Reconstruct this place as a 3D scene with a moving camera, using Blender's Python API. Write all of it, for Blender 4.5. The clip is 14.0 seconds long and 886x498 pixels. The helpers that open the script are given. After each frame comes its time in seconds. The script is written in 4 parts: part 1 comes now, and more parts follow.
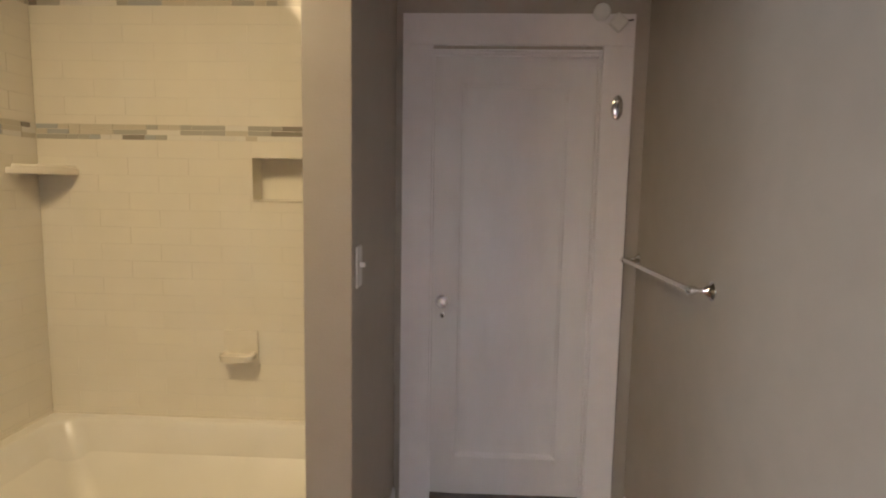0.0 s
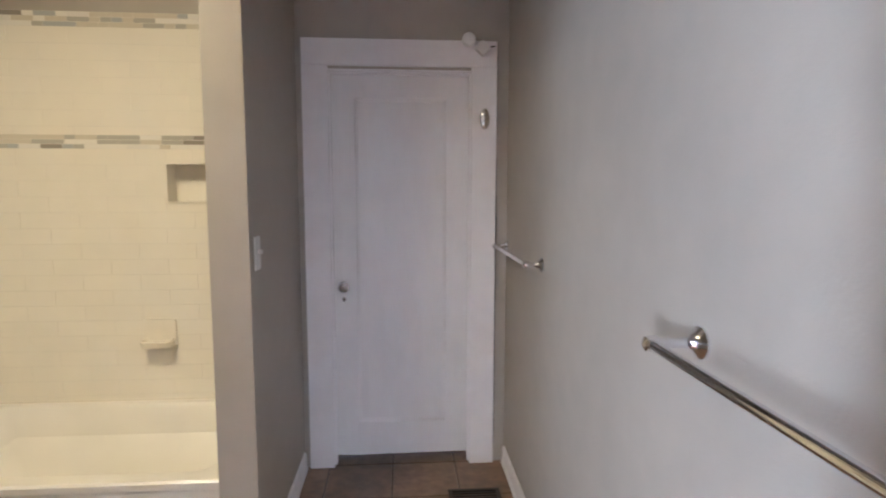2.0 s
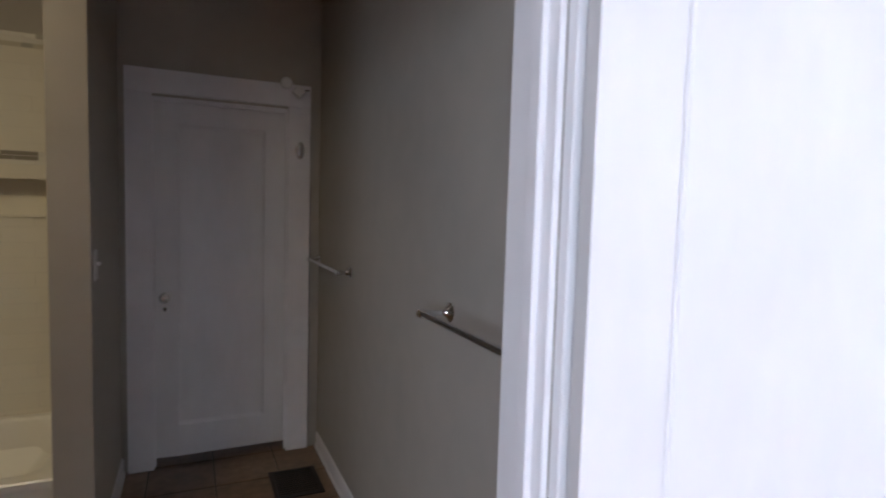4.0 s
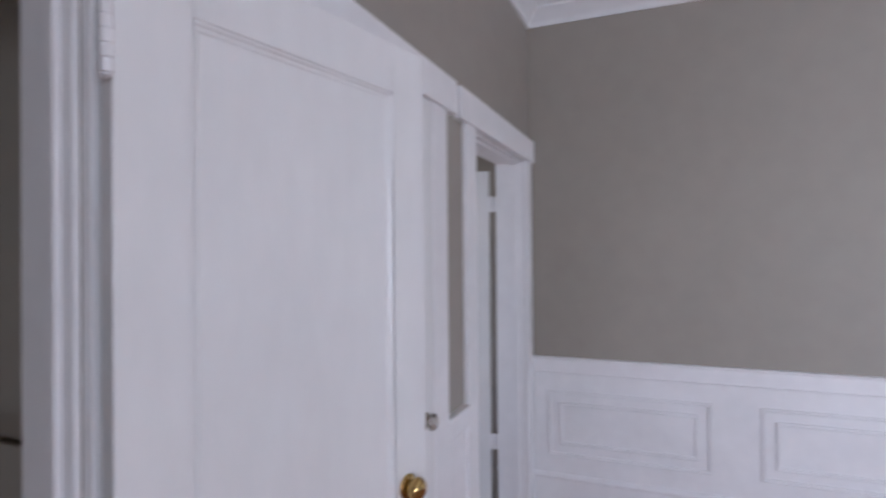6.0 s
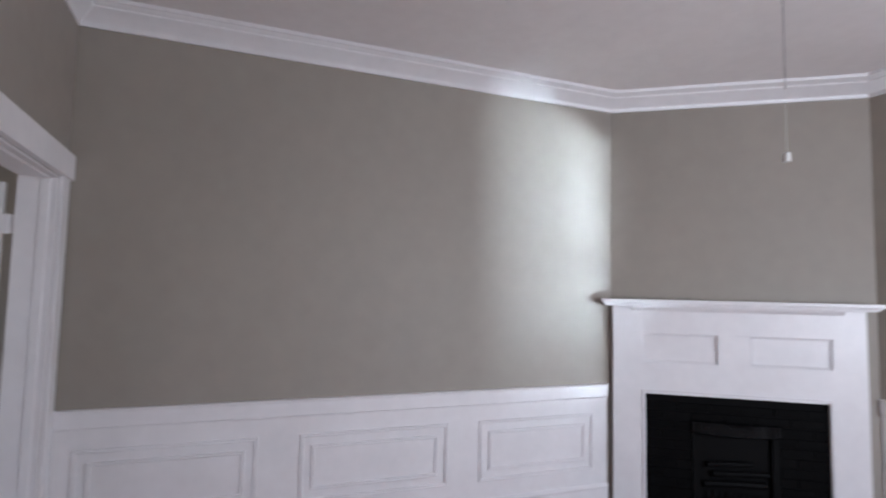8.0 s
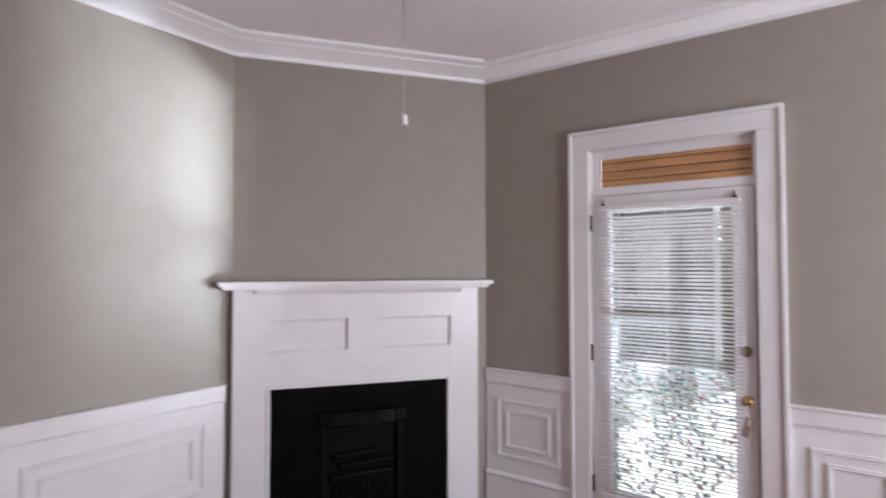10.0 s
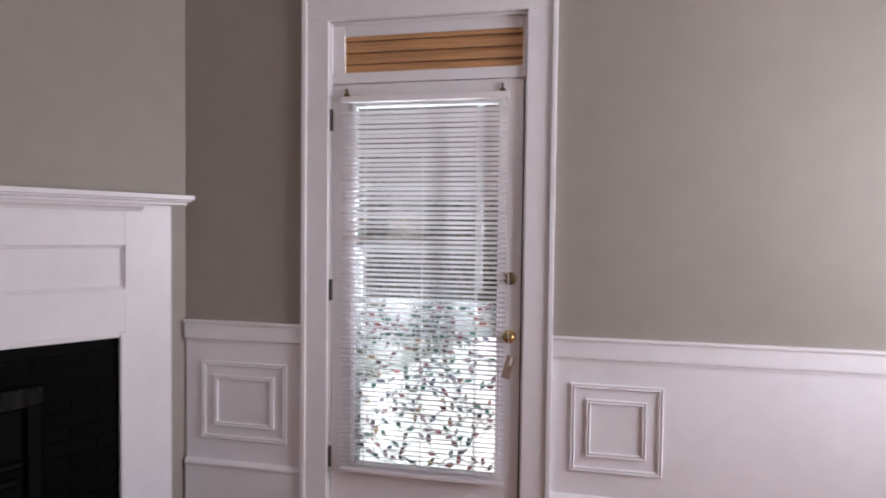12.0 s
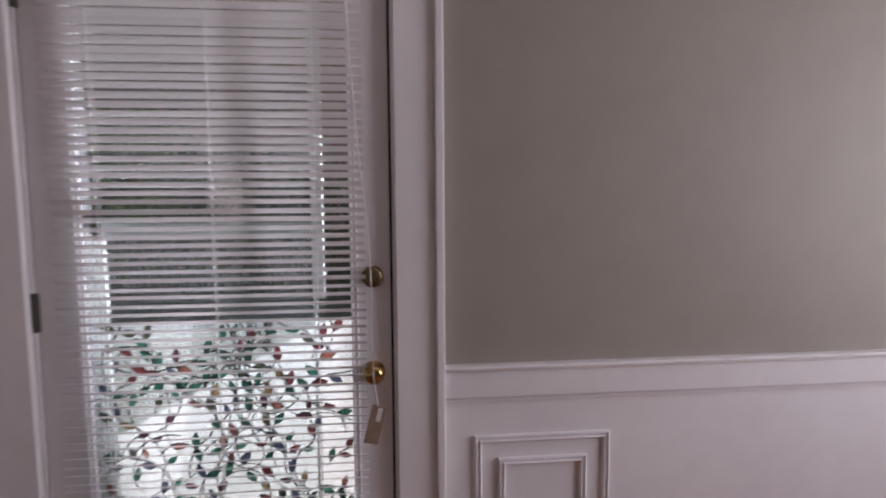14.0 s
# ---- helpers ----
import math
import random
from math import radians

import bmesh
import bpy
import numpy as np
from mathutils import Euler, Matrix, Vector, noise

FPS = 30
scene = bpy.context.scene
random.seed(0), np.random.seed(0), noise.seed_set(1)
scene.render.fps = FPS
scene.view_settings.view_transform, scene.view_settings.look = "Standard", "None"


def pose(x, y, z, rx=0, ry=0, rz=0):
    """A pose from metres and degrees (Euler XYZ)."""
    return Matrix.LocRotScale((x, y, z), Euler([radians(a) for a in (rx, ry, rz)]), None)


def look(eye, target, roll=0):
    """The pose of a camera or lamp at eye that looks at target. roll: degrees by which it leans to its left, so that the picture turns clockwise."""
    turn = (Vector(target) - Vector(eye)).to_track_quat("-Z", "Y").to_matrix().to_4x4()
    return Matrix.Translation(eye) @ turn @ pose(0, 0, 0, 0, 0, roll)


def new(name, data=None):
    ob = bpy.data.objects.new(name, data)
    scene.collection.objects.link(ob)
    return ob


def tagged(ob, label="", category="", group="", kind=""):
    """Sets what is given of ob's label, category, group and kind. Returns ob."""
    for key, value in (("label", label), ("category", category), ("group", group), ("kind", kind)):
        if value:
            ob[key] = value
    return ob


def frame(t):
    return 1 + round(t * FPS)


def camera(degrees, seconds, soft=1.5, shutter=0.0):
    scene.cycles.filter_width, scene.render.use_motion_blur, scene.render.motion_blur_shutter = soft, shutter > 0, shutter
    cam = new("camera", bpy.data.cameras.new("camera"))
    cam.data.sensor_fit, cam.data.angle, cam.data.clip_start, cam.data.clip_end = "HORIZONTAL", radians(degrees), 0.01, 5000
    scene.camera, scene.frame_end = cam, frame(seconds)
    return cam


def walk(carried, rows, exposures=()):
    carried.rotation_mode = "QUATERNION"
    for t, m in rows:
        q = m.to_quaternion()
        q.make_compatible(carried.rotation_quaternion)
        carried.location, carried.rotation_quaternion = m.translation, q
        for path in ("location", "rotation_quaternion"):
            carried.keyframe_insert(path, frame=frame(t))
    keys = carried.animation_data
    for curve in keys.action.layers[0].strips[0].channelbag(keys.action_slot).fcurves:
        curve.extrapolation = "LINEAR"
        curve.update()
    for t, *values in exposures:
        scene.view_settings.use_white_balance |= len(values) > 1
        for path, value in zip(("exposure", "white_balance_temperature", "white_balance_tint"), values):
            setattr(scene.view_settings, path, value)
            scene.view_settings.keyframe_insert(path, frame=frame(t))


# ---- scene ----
cam = camera(77.4, 14.0, soft=1.9, shutter=0.5)
PATH = [
    (0, (-0.181, 0.001, 1.462), (-0.265, 1.988, 1.244), 1.0),
    (0.5, (-0.075, -0.097, 1.433), (-0.132, 1.893, 1.249), 1.3),
    (1, (-0.015, -0.209, 1.453), (-0.038, 1.781, 1.257), 1.0),
    (1.5, (0.034, -0.289, 1.447), (0.048, 1.701, 1.244), 0.2),
    (2, (0.022, -0.408, 1.456), (0.168, 1.575, 1.244), 0.1),
    (2.2, (0.005, -0.453, 1.46), (0.23, 1.523, 1.247), 0.4),
    (4.3, (-0.156, -0.996, 1.489), (0.784, 0.766, 1.372), 1.4),
    (4.5, (-0.143, -1.015, 1.482), (0.88, 0.701, 1.381), 1.2),
    (5, (-0.157, -1.103, 1.508), (1.143, 0.415, 1.431), 1.7),
    (5.5, (-0.16, -1.162, 1.521), (1.419, 0.065, 1.488), 1.6),
    (5.8, (-0.214, -1.132, 1.537), (1.547, -0.185, 1.53), 1.1),
    (6, (-0.238, -1.127, 1.555), (1.610, -0.364, 1.568), -0.5),
    (6.5, (-0.239, -1.107, 1.579), (1.738, -0.811, 1.614), -0.4),
    (7, (-0.160, -1.1, 1.603), (1.838, -1.212, 1.652), 0.5),
    (7.5, (-0.174, -1.153, 1.576), (1.776, -1.584, 1.684), 1.3),
    (8, (-0.247, -1.114, 1.57), (1.611, -1.839, 1.719), 1.2),
    (8.2, (-0.254, -1.054, 1.568), (1.551, -1.899, 1.733), 1.5),
    (8.5, (-0.257, -1.184, 1.607), (1.492, -2.138, 1.777), 1.7),
    (9, (-0.186, -1.431, 1.634), (1.43, -2.591, 1.835), 1.5),
    (11.3, (0.322, -2.215, 1.494), (0.838, -4.146, 1.402), 0.7),
    (12, (0.327, -2.615, 1.376), (0.699, -4.58, 1.316), 0.7),
    (12.5, (0.351, -2.881, 1.386), (0.615, -4.862, 1.294), 0.5),
    (13, (0.442, -3.156, 1.367), (0.521, -5.152, 1.253), 0.3),
    (13.5, (0.45, -3.397, 1.392), (0.404, -5.389, 1.219), -0.2),
    (14, (0.44, -3.613, 1.376), (0.251, -5.596, 1.199), -0.4),
]
EXPOSURES = [
    (0.0, 4.17, 6450, 14), (1.0, 4.50, 6000, 13), (2.2, 4.66, 5380, 13), (3.3, 3.45, 5500, 13), (4.3, 2.68, 5620, 13), (5.0, 2.26, 5680, 13), (5.5, 1.96, 5770, 15), (6.0, 1.74, 5820, 16), (6.5, 1.43, 5870, 17),
    (7.5, 1.42, 6020, 15), (8.5, 1.50, 6270, 18), (9.0, 1.42, 6420, 20), (11.3, 1.42, 6620, 22), (12.5, 1.03, 6770, 24), (13.1, 0.86, 6830, 25), (14.0, 0.34, 6900, 28),
]
walk(cam, [(t, look(eye, target, roll)) for t, eye, target, roll in PATH], EXPOSURES)

# ---- world, sun, large lights ----
world = bpy.data.worlds.new("world")
scene.world = world
world.use_nodes = True
wn = world.node_tree
sky = wn.nodes.new("ShaderNodeTexSky")
sky.sky_type = "NISHITA"
sky.sun_disc = False
sky.sun_elevation, sky.sun_rotation = radians(48), radians(200)
wn.nodes["Background"].inputs["Strength"].default_value = 0.10
wn.links.new(sky.outputs["Color"], wn.nodes["Background"].inputs["Color"])


def lamp(name, kind, m, energy, color=(1, 1, 1), **attrs):
    data = bpy.data.lights.new(name, kind)
    data.energy, data.color = energy, color
    if kind == "AREA":
        data.shape = "RECTANGLE"
        data.size, data.size_y = attrs["size"]
        data.spread = radians(attrs.get("spread", 180))
    if kind == "SUN":
        data.angle = radians(attrs["angle"])
    if kind in ("POINT", "SPOT"):
        data.shadow_soft_size = attrs["size"]
    ob = new(name, data)
    ob.matrix_world = m
    return ob


SUN_DIR = Vector((-0.25, -0.62, 0.74)).normalized()
lamp("sun", "SUN", look(SUN_DIR * 30, (0, 0, 0)), 5.0, (1.0, 0.95, 0.88), angle=0.6)
# daylight of the west window of the bedroom
lamp("window_daylight", "AREA", look((-2.19, -4.0, 1.52), (1.0, -3.85, 1.78)), 28, (0.86, 0.93, 1.0), size=(1.3, 1.5), spread=150)
# daylight of the sunlit patio through the lower glass of the patio door
lamp("door_daylight", "AREA", look((0.88, -5.025, 0.72), (1.55, -4.0, 0.80)), 1.5, (0.84, 0.94, 1.0), size=(0.50, 0.80), spread=88)
# unseen area lamp added for sun thrown up from the bright patio
lamp("patio_glint_stand_in", "AREA", look((-2.21, -7.63, 0.60), (0.98, -5.11, 1.55)), 11.5, (0.74, 0.92, 1.0), size=(0.36, 0.28), spread=26)
# unseen area lamp added to brighten the hall beyond the doorway
lamp("hall_fill", "AREA", look((2.4, 1.98, 1.55), (2.4, 0.0, 1.3)), 4.0, (1.0, 0.93, 0.96), size=(1.5, 1.4), spread=160)
# warm ceiling lamp of the bathroom
lamp("bath_lamp_light", "AREA", look((-1.3, 0.55, 2.91), (-1.2, 1.75, 0.9)), 0.80, (1.0, 0.775, 0.425), size=(0.5, 0.5), spread=110)

# ---- materials ----


def material(name, base=(0.8, 0.8, 0.8), rough=0.5, metal=0.0, grain=0.0, grain_scale=60.0, stain=0.0, stain_scale=2.5, bump=0.0,
             bump_scale=300.0, vary=0.0, stretch=(1, 1, 1), coat=0.0, spec=0.5, world_space=True):
    m = bpy.data.materials.new(name)
    m.use_nodes = True
    nt = m.node_tree
    N, L = nt.nodes, nt.links
    p = N["Principled BSDF"]
    p.inputs["Roughness"].default_value = rough
    p.inputs["Metallic"].default_value = metal
    p.inputs["Coat Weight"].default_value = coat
    p.inputs["Specular IOR Level"].default_value = spec
    if world_space:
        geo = N.new("ShaderNodeNewGeometry")
        src = geo.outputs["Position"]
    else:
        tc = N.new("ShaderNodeTexCoord")
        src = tc.outputs["Object"]
    mp = N.new("ShaderNodeMapping")
    mp.inputs["Scale"].default_value = stretch
    L.new(src, mp.inputs["Vector"])
    col = None
    rgb = N.new("ShaderNodeRGB")
    rgb.outputs[0].default_value = (*base, 1)
    col = rgb.outputs[0]

    def modulate(col, fac, amount):
        mr = N.new("ShaderNodeMapRange")
        mr.inputs["From Min"].default_value, mr.inputs["From Max"].default_value = 0.3, 0.7
        mr.inputs["To Min"].default_value, mr.inputs["To Max"].default_value = 1 - amount, 1 + amount
        L.new(fac, mr.inputs["Value"])
        vm = N.new("ShaderNodeVectorMath")
        vm.operation = "SCALE"
        L.new(col, vm.inputs[0])
        L.new(mr.outputs[0], vm.inputs["Scale"])
        return vm.outputs[0]
    if grain:
        n1 = N.new("ShaderNodeTexNoise")
        n1.inputs["Scale"].default_value, n1.inputs["Detail"].default_value = grain_scale, 4
        L.new(mp.outputs[0], n1.inputs["Vector"])
        col = modulate(col, n1.outputs["Fac"], grain)
    if stain:
        n2 = N.new("ShaderNodeTexNoise")
        n2.inputs["Scale"].default_value, n2.inputs["Detail"].default_value = stain_scale, 3
        L.new(src, n2.inputs["Vector"])
        col = modulate(col, n2.outputs["Fac"], stain)
        rr = N.new("ShaderNodeMapRange")
        rr.inputs["To Min"].default_value, rr.inputs["To Max"].default_value = rough * 0.8, min(1, rough * 1.2)
        L.new(n2.outputs["Fac"], rr.inputs["Value"])
        L.new(rr.outputs[0], p.inputs["Roughness"])
    if vary:
        oi = N.new("ShaderNodeObjectInfo")
        mr = N.new("ShaderNodeMapRange")
        mr.inputs["To Min"].default_value, mr.inputs["To Max"].default_value = 1 - vary, 1 + vary
        L.new(oi.outputs["Random"], mr.inputs["Value"])
        vm = N.new("ShaderNodeVectorMath")
        vm.operation = "SCALE"
        L.new(col, vm.inputs[0])
        L.new(mr.outputs[0], vm.inputs["Scale"])
        col = vm.outputs[0]
    L.new(col, p.inputs["Base Color"])
    if bump:
        n3 = N.new("ShaderNodeTexNoise")
        n3.inputs["Scale"].default_value, n3.inputs["Detail"].default_value = bump_scale, 3
        L.new(mp.outputs[0], n3.inputs["Vector"])
        b = N.new("ShaderNodeBump")
        b.inputs["Strength"].default_value, b.inputs["Distance"].default_value = bump, 0.002
        L.new(n3.outputs["Fac"], b.inputs["Height"])
        L.new(b.outputs[0], p.inputs["Normal"])
    return m


GREIGE = (0.325, 0.290, 0.252)
M_wall = material("greige_wall_paint", GREIGE, 0.55, spec=0.4, grain=0.03, grain_scale=9, stain=0.035, stain_scale=1.3, bump=0.25, bump_scale=160)
M_bathwall = material("bath_wall_paint", (0.41, 0.372, 0.318), 0.5, grain=0.03, grain_scale=9, stain=0.05, stain_scale=1.8, bump=0.3, bump_scale=140)
M_ceiling = material("ceiling_paint", (0.85, 0.82, 0.81), 0.75, grain=0.02, grain_scale=12, stain=0.02, bump=0.2, bump_scale=120)
M_trim = material("white_trim_paint", (0.80, 0.78, 0.785), 0.34, grain=0.02, grain_scale=14, stain=0.03, stain_scale=3, bump=0.12, bump_scale=90)
M_door = material("old_white_door_paint", (0.76, 0.745, 0.74), 0.36, grain=0.02, grain_scale=20, stain=0.04, stain_scale=2, bump=0.22, bump_scale=45, stretch=(1, 1, 0.3))
M_palewhite = material("paler_white", (0.90, 0.90, 0.91), 0.3, grain=0.01, stain=0.02)
M_crown = material("crown_paint", (0.80, 0.785, 0.79), 0.35, grain=0.02, grain_scale=14, stain=0.03)
M_chrome = material("chrome", (0.75, 0.75, 0.76), 0.12, 1.0, stain=0.05, stain_scale=20)
M_brass = material("brass", (0.50, 0.34, 0.13), 0.14, 1.0, stain=0.15, stain_scale=40)
M_oldbrass = material("dark_brass", (0.22, 0.16, 0.09), 0.35, 1.0, stain=0.2, stain_scale=40)
M_hinge = material("hinge_steel", (0.10, 0.085, 0.075), 0.5, 1.0, stain=0.2, stain_scale=40)
M_tile = material("white_wall_tile", (0.80, 0.755, 0.65), 0.10, vary=0.008, stain=0.02, stain_scale=6, bump=0.05, bump_scale=20)
M_grout = material("tile_grout", (0.725, 0.68, 0.585), 0.5, grain=0.08, grain_scale=80, stain=0.08, stain_scale=5)
M_tub = material("tub_enamel", (0.80, 0.77, 0.70), 0.34, stain=0.03, stain_scale=4, coat=0.08)
M_plastic = material("white_plastic", (0.78, 0.77, 0.74), 0.4, stain=0.03, stain_scale=30)
M_ivory = material("ivory_ceramic", (0.78, 0.73, 0.62), 0.2, stain=0.04, stain_scale=12)
M_dark = material("dark_gap", (0.02, 0.018, 0.016), 0.9, grain=0.1, stain=0.1)
M_black = material("black_iron", (0.004, 0.0038, 0.004), 0.55, grain=0.15, stain=0.2, stain_scale=9, bump=0.3, bump_scale=120, spec=0.08)
M_gloss_black = material("black_enamel", (0.004, 0.004, 0.0045), 0.12, grain=0.1, stain=0.2, stain_scale=9, spec=0.16)
M_brick = material("black_painted_brick", (0.0045, 0.0043, 0.0045), 0.5, grain=0.2, grain_scale=90, stain=0.15, stain_scale=8, vary=0.1, bump=0.3, bump_scale=110, spec=0.03)
M_mortar = material("black_painted_mortar", (0.0045, 0.0043, 0.0045), 0.6, grain=0.2, stain=0.15, spec=0.05)
M_slate = material("black_slate", (0.02, 0.022, 0.024), 0.35, grain=0.2, stain=0.2, stain_scale=6, bump=0.3, bump_scale=40)
M_wood = material("red_oak_floor", (0.30, 0.105, 0.042), 0.28, grain=0.35, grain_scale=9, stain=0.12, stain_scale=3, vary=0.28, stretch=(1, 12, 1), coat=0.3)
M_floortile = material("brown_floor_tile", (0.20, 0.125, 0.075), 0.32, grain=0.25, grain_scale=16, stain=0.25, stain_scale=3.5, vary=0.15, bump=0.2, bump_scale=40)
M_floorgrout = material("floor_grout", (0.10, 0.08, 0.06), 0.85, grain=0.1, stain=0.15)
M_cedar = material("porch_cedar", (0.50, 0.26, 0.12), 0.5, grain=0.28, grain_scale=7, stain=0.12, stain_scale=2, vary=0.15, stretch=(0.6, 14, 14))
M_concrete = material("pale_concrete", (0.62, 0.65, 0.68), 0.8, grain=0.1, grain_scale=25, stain=0.15, stain_scale=0.6, bump=0.3, bump_scale=40)
M_ground = material("lawn", (0.055, 0.072, 0.045), 0.9, grain=0.3, grain_scale=6, stain=0.3, stain_scale=0.3)
M_bark = material("bark", (0.09, 0.065, 0.045), 0.9, grain=0.3, stain=0.3, bump=0.7, bump_scale=30, stretch=(1, 1, 0.25))
M_honey = material("honey_wood_slat", (0.55, 0.29, 0.13), 0.4, grain=0.25, grain_scale=9, stain=0.1, stain_scale=3, vary=0.08, stretch=(0.5, 10, 14))
M_slatshade = material("slat_shadow_line", (0.06, 0.024, 0.012), 0.5, grain=0.2, grain_scale=9, stain=0.1, stretch=(0.5, 10, 14))
M_slat = material("blind_slat", (0.80, 0.765, 0.77), 0.38, vary=0.03, stain=0.02)
M_cord = material("white_cord", (0.72, 0.70, 0.68), 0.7, grain=0.1, grain_scale=200)
M_siding = material("white_house_siding", (0.7, 0.7, 0.68), 0.6, grain=0.03, stain=0.06)
M_storm_shade = material("storm_rail_shade", (0.40, 0.41, 0.41), 0.45, grain=0.05, stain=0.1)
M_edge_shade = material("glass_edge_shade", (0.13, 0.125, 0.125), 0.7, grain=0.1, stain=0.15, stain_scale=20)
M_chain = material("pull_chain", (0.42, 0.40, 0.40), 0.5, grain=0.15, grain_scale=200)
M_tag = material("brown_paper_tag", (0.30, 0.21, 0.16), 0.6, stain=0.15, stain_scale=60)
M_vent = material("brown_black_vent", (0.025, 0.02, 0.018), 0.4, metal=0.4, stain=0.2)


def shader_mix(name, build):
    m = bpy.data.materials.new(name)
    m.use_nodes = True
    nt = m.node_tree
    nt.nodes.remove(nt.nodes["Principled BSDF"])
    sh = build(nt.nodes, nt.links)
    nt.links.new(sh, nt.nodes["Material Output"].inputs["Surface"])
    return m


def mix(N, L, a, b, fac):
    mx = N.new("ShaderNodeMixShader")
    mx.inputs["Fac"].default_value = fac
    L.new(a, mx.inputs[1])
    L.new(b, mx.inputs[2])
    return mx.outputs[0]


def build_glass(N, L):
    t = N.new("ShaderNodeBsdfTransparent")
    t.inputs["Color"].default_value = (0.90, 0.93, 0.92, 1)
    g = N.new("ShaderNodeBsdfGlossy")
    g.inputs["Roughness"].default_value = 0.03
    return mix(N, L, t.outputs[0], g.outputs[0], 0.07)


def build_film(N, L):
    t = N.new("ShaderNodeBsdfTransparent")
    t.inputs["Color"].default_value = (0.95, 0.97, 0.97, 1)
    g = N.new("ShaderNodeBsdfTranslucent")
    geo = N.new("ShaderNodeNewGeometry")
    n = N.new("ShaderNodeTexNoise")
    n.inputs["Scale"].default_value = 22
    L.new(geo.outputs["Position"], n.inputs["Vector"])
    r = N.new("ShaderNodeMapRange")
    r.inputs["To Min"].default_value, r.inputs["To Max"].default_value = 0.75, 0.95
    L.new(n.outputs["Fac"], r.inputs["Value"])
    L.new(r.outputs[0], g.inputs["Color"])
    return mix(N, L, t.outputs[0], g.outputs[0], 0.13)


def build_leaf(N, L):
    oi = N.new("ShaderNodeObjectInfo")
    cr = N.new("ShaderNodeValToRGB")
    stops = [(0.0, (0.022, 0.11, 0.075)), (0.2, (0.18, 0.04, 0.045)), (0.36, (0.07, 0.08, 0.13)), (0.5, (0.30, 0.11, 0.08)), (0.62, (0.04, 0.15, 0.105)),
             (0.74, (0.11, 0.04, 0.055)), (0.86, (0.32, 0.20, 0.09)), (0.92, (0.10, 0.10, 0.07))]
    els = cr.color_ramp.elements
    while len(els) < len(stops):
        els.new(0.5)
    for e, (pos, c) in zip(els, stops):
        e.position, e.color = pos, (*c, 1)
    cr.color_ramp.interpolation = "CONSTANT"
    L.new(oi.outputs["Random"], cr.inputs["Fac"])
    t = N.new("ShaderNodeBsdfTransparent")
    L.new(cr.outputs["Color"], t.inputs["Color"])
    g = N.new("ShaderNodeBsdfTranslucent")
    L.new(cr.outputs["Color"], g.inputs["Color"])
    return mix(N, L, t.outputs[0], g.outputs[0], 0.35)


def build_foliage(N, L):
    geo = N.new("ShaderNodeNewGeometry")
    cr = N.new("ShaderNodeValToRGB")
    cr.color_ramp.elements[0].color = (0.025, 0.05, 0.018, 1)
    cr.color_ramp.elements[1].color = (0.10, 0.16, 0.05, 1)
    L.new(geo.outputs["Random Per Island"], cr.inputs["Fac"])
    d = N.new("ShaderNodeBsdfDiffuse")
    t = N.new("ShaderNodeBsdfTranslucent")
    L.new(cr.outputs["Color"], d.inputs["Color"])
    L.new(cr.outputs["Color"], t.inputs["Color"])
    return mix(N, L, d.outputs[0], t.outputs[0], 0.3)


def build_crystal(N, L):
    g = N.new("ShaderNodeBsdfGlass")
    g.inputs["Roughness"].default_value = 0.04
    g.inputs["Color"].default_value = (0.85, 0.82, 0.78, 1)
    s = N.new("ShaderNodeBsdfGlossy")
    s.inputs["Roughness"].default_value = 0.1
    return mix(N, L, g.outputs[0], s.outputs[0], 0.3)


def build_bulb(N, L):
    e = N.new("ShaderNodeEmission")
    e.inputs["Color"].default_value = (1.0, 0.82, 0.55, 1)
    e.inputs["Strength"].default_value = 0.4
    return e.outputs[0]


def build_mosaic(N, L):
    oi = N.new("ShaderNodeObjectInfo")
    cr = N.new("ShaderNodeValToRGB")
    stops = [(0.0, (0.62, 0.57, 0.46)), (0.25, (0.46, 0.44, 0.38)), (0.42, (0.74, 0.71, 0.64)), (0.62, (0.44, 0.45, 0.44)), (0.72, (0.78, 0.75, 0.67)), (0.93, (0.30, 0.27, 0.23))]
    els = cr.color_ramp.elements
    while len(els) < len(stops):
        els.new(0.5)
    for e, (pos, c) in zip(els, stops):
        e.position, e.color = pos, (*c, 1)
    cr.color_ramp.interpolation = "CONSTANT"
    L.new(oi.outputs["Random"], cr.inputs["Fac"])
    p = N.new("ShaderNodeBsdfPrincipled")
    p.inputs["Roughness"].default_value = 0.08
    L.new(cr.outputs["Color"], p.inputs["Base Color"])
    return p.outputs[0]


M_glass = shader_mix("window_glass", build_glass)
M_film = shader_mix("frosted_film", build_film)


# small translucent share puts a pale haze into the storm glass
def build_hazy(N, L):
    t = N.new("ShaderNodeBsdfTransparent")
    t.inputs["Color"].default_value = (0.93, 0.96, 0.96, 1)
    g = N.new("ShaderNodeBsdfTranslucent")
    g.inputs["Color"].default_value = (0.75, 0.80, 0.80, 1)
    return mix(N, L, t.outputs[0], g.outputs[0], 0.009)


M_hazy = shader_mix("hazy_glass", build_hazy)
M_leafglass = shader_mix("stained_leaf", build_leaf)
M_foliage = shader_mix("foliage", build_foliage)
M_crystal = shader_mix("crystal_glass", build_crystal)
M_bulb = shader_mix("lamp_glow", build_bulb)
M_mosaic = shader_mix("mosaic_glass", build_mosaic)

# ---- mesh helpers ----


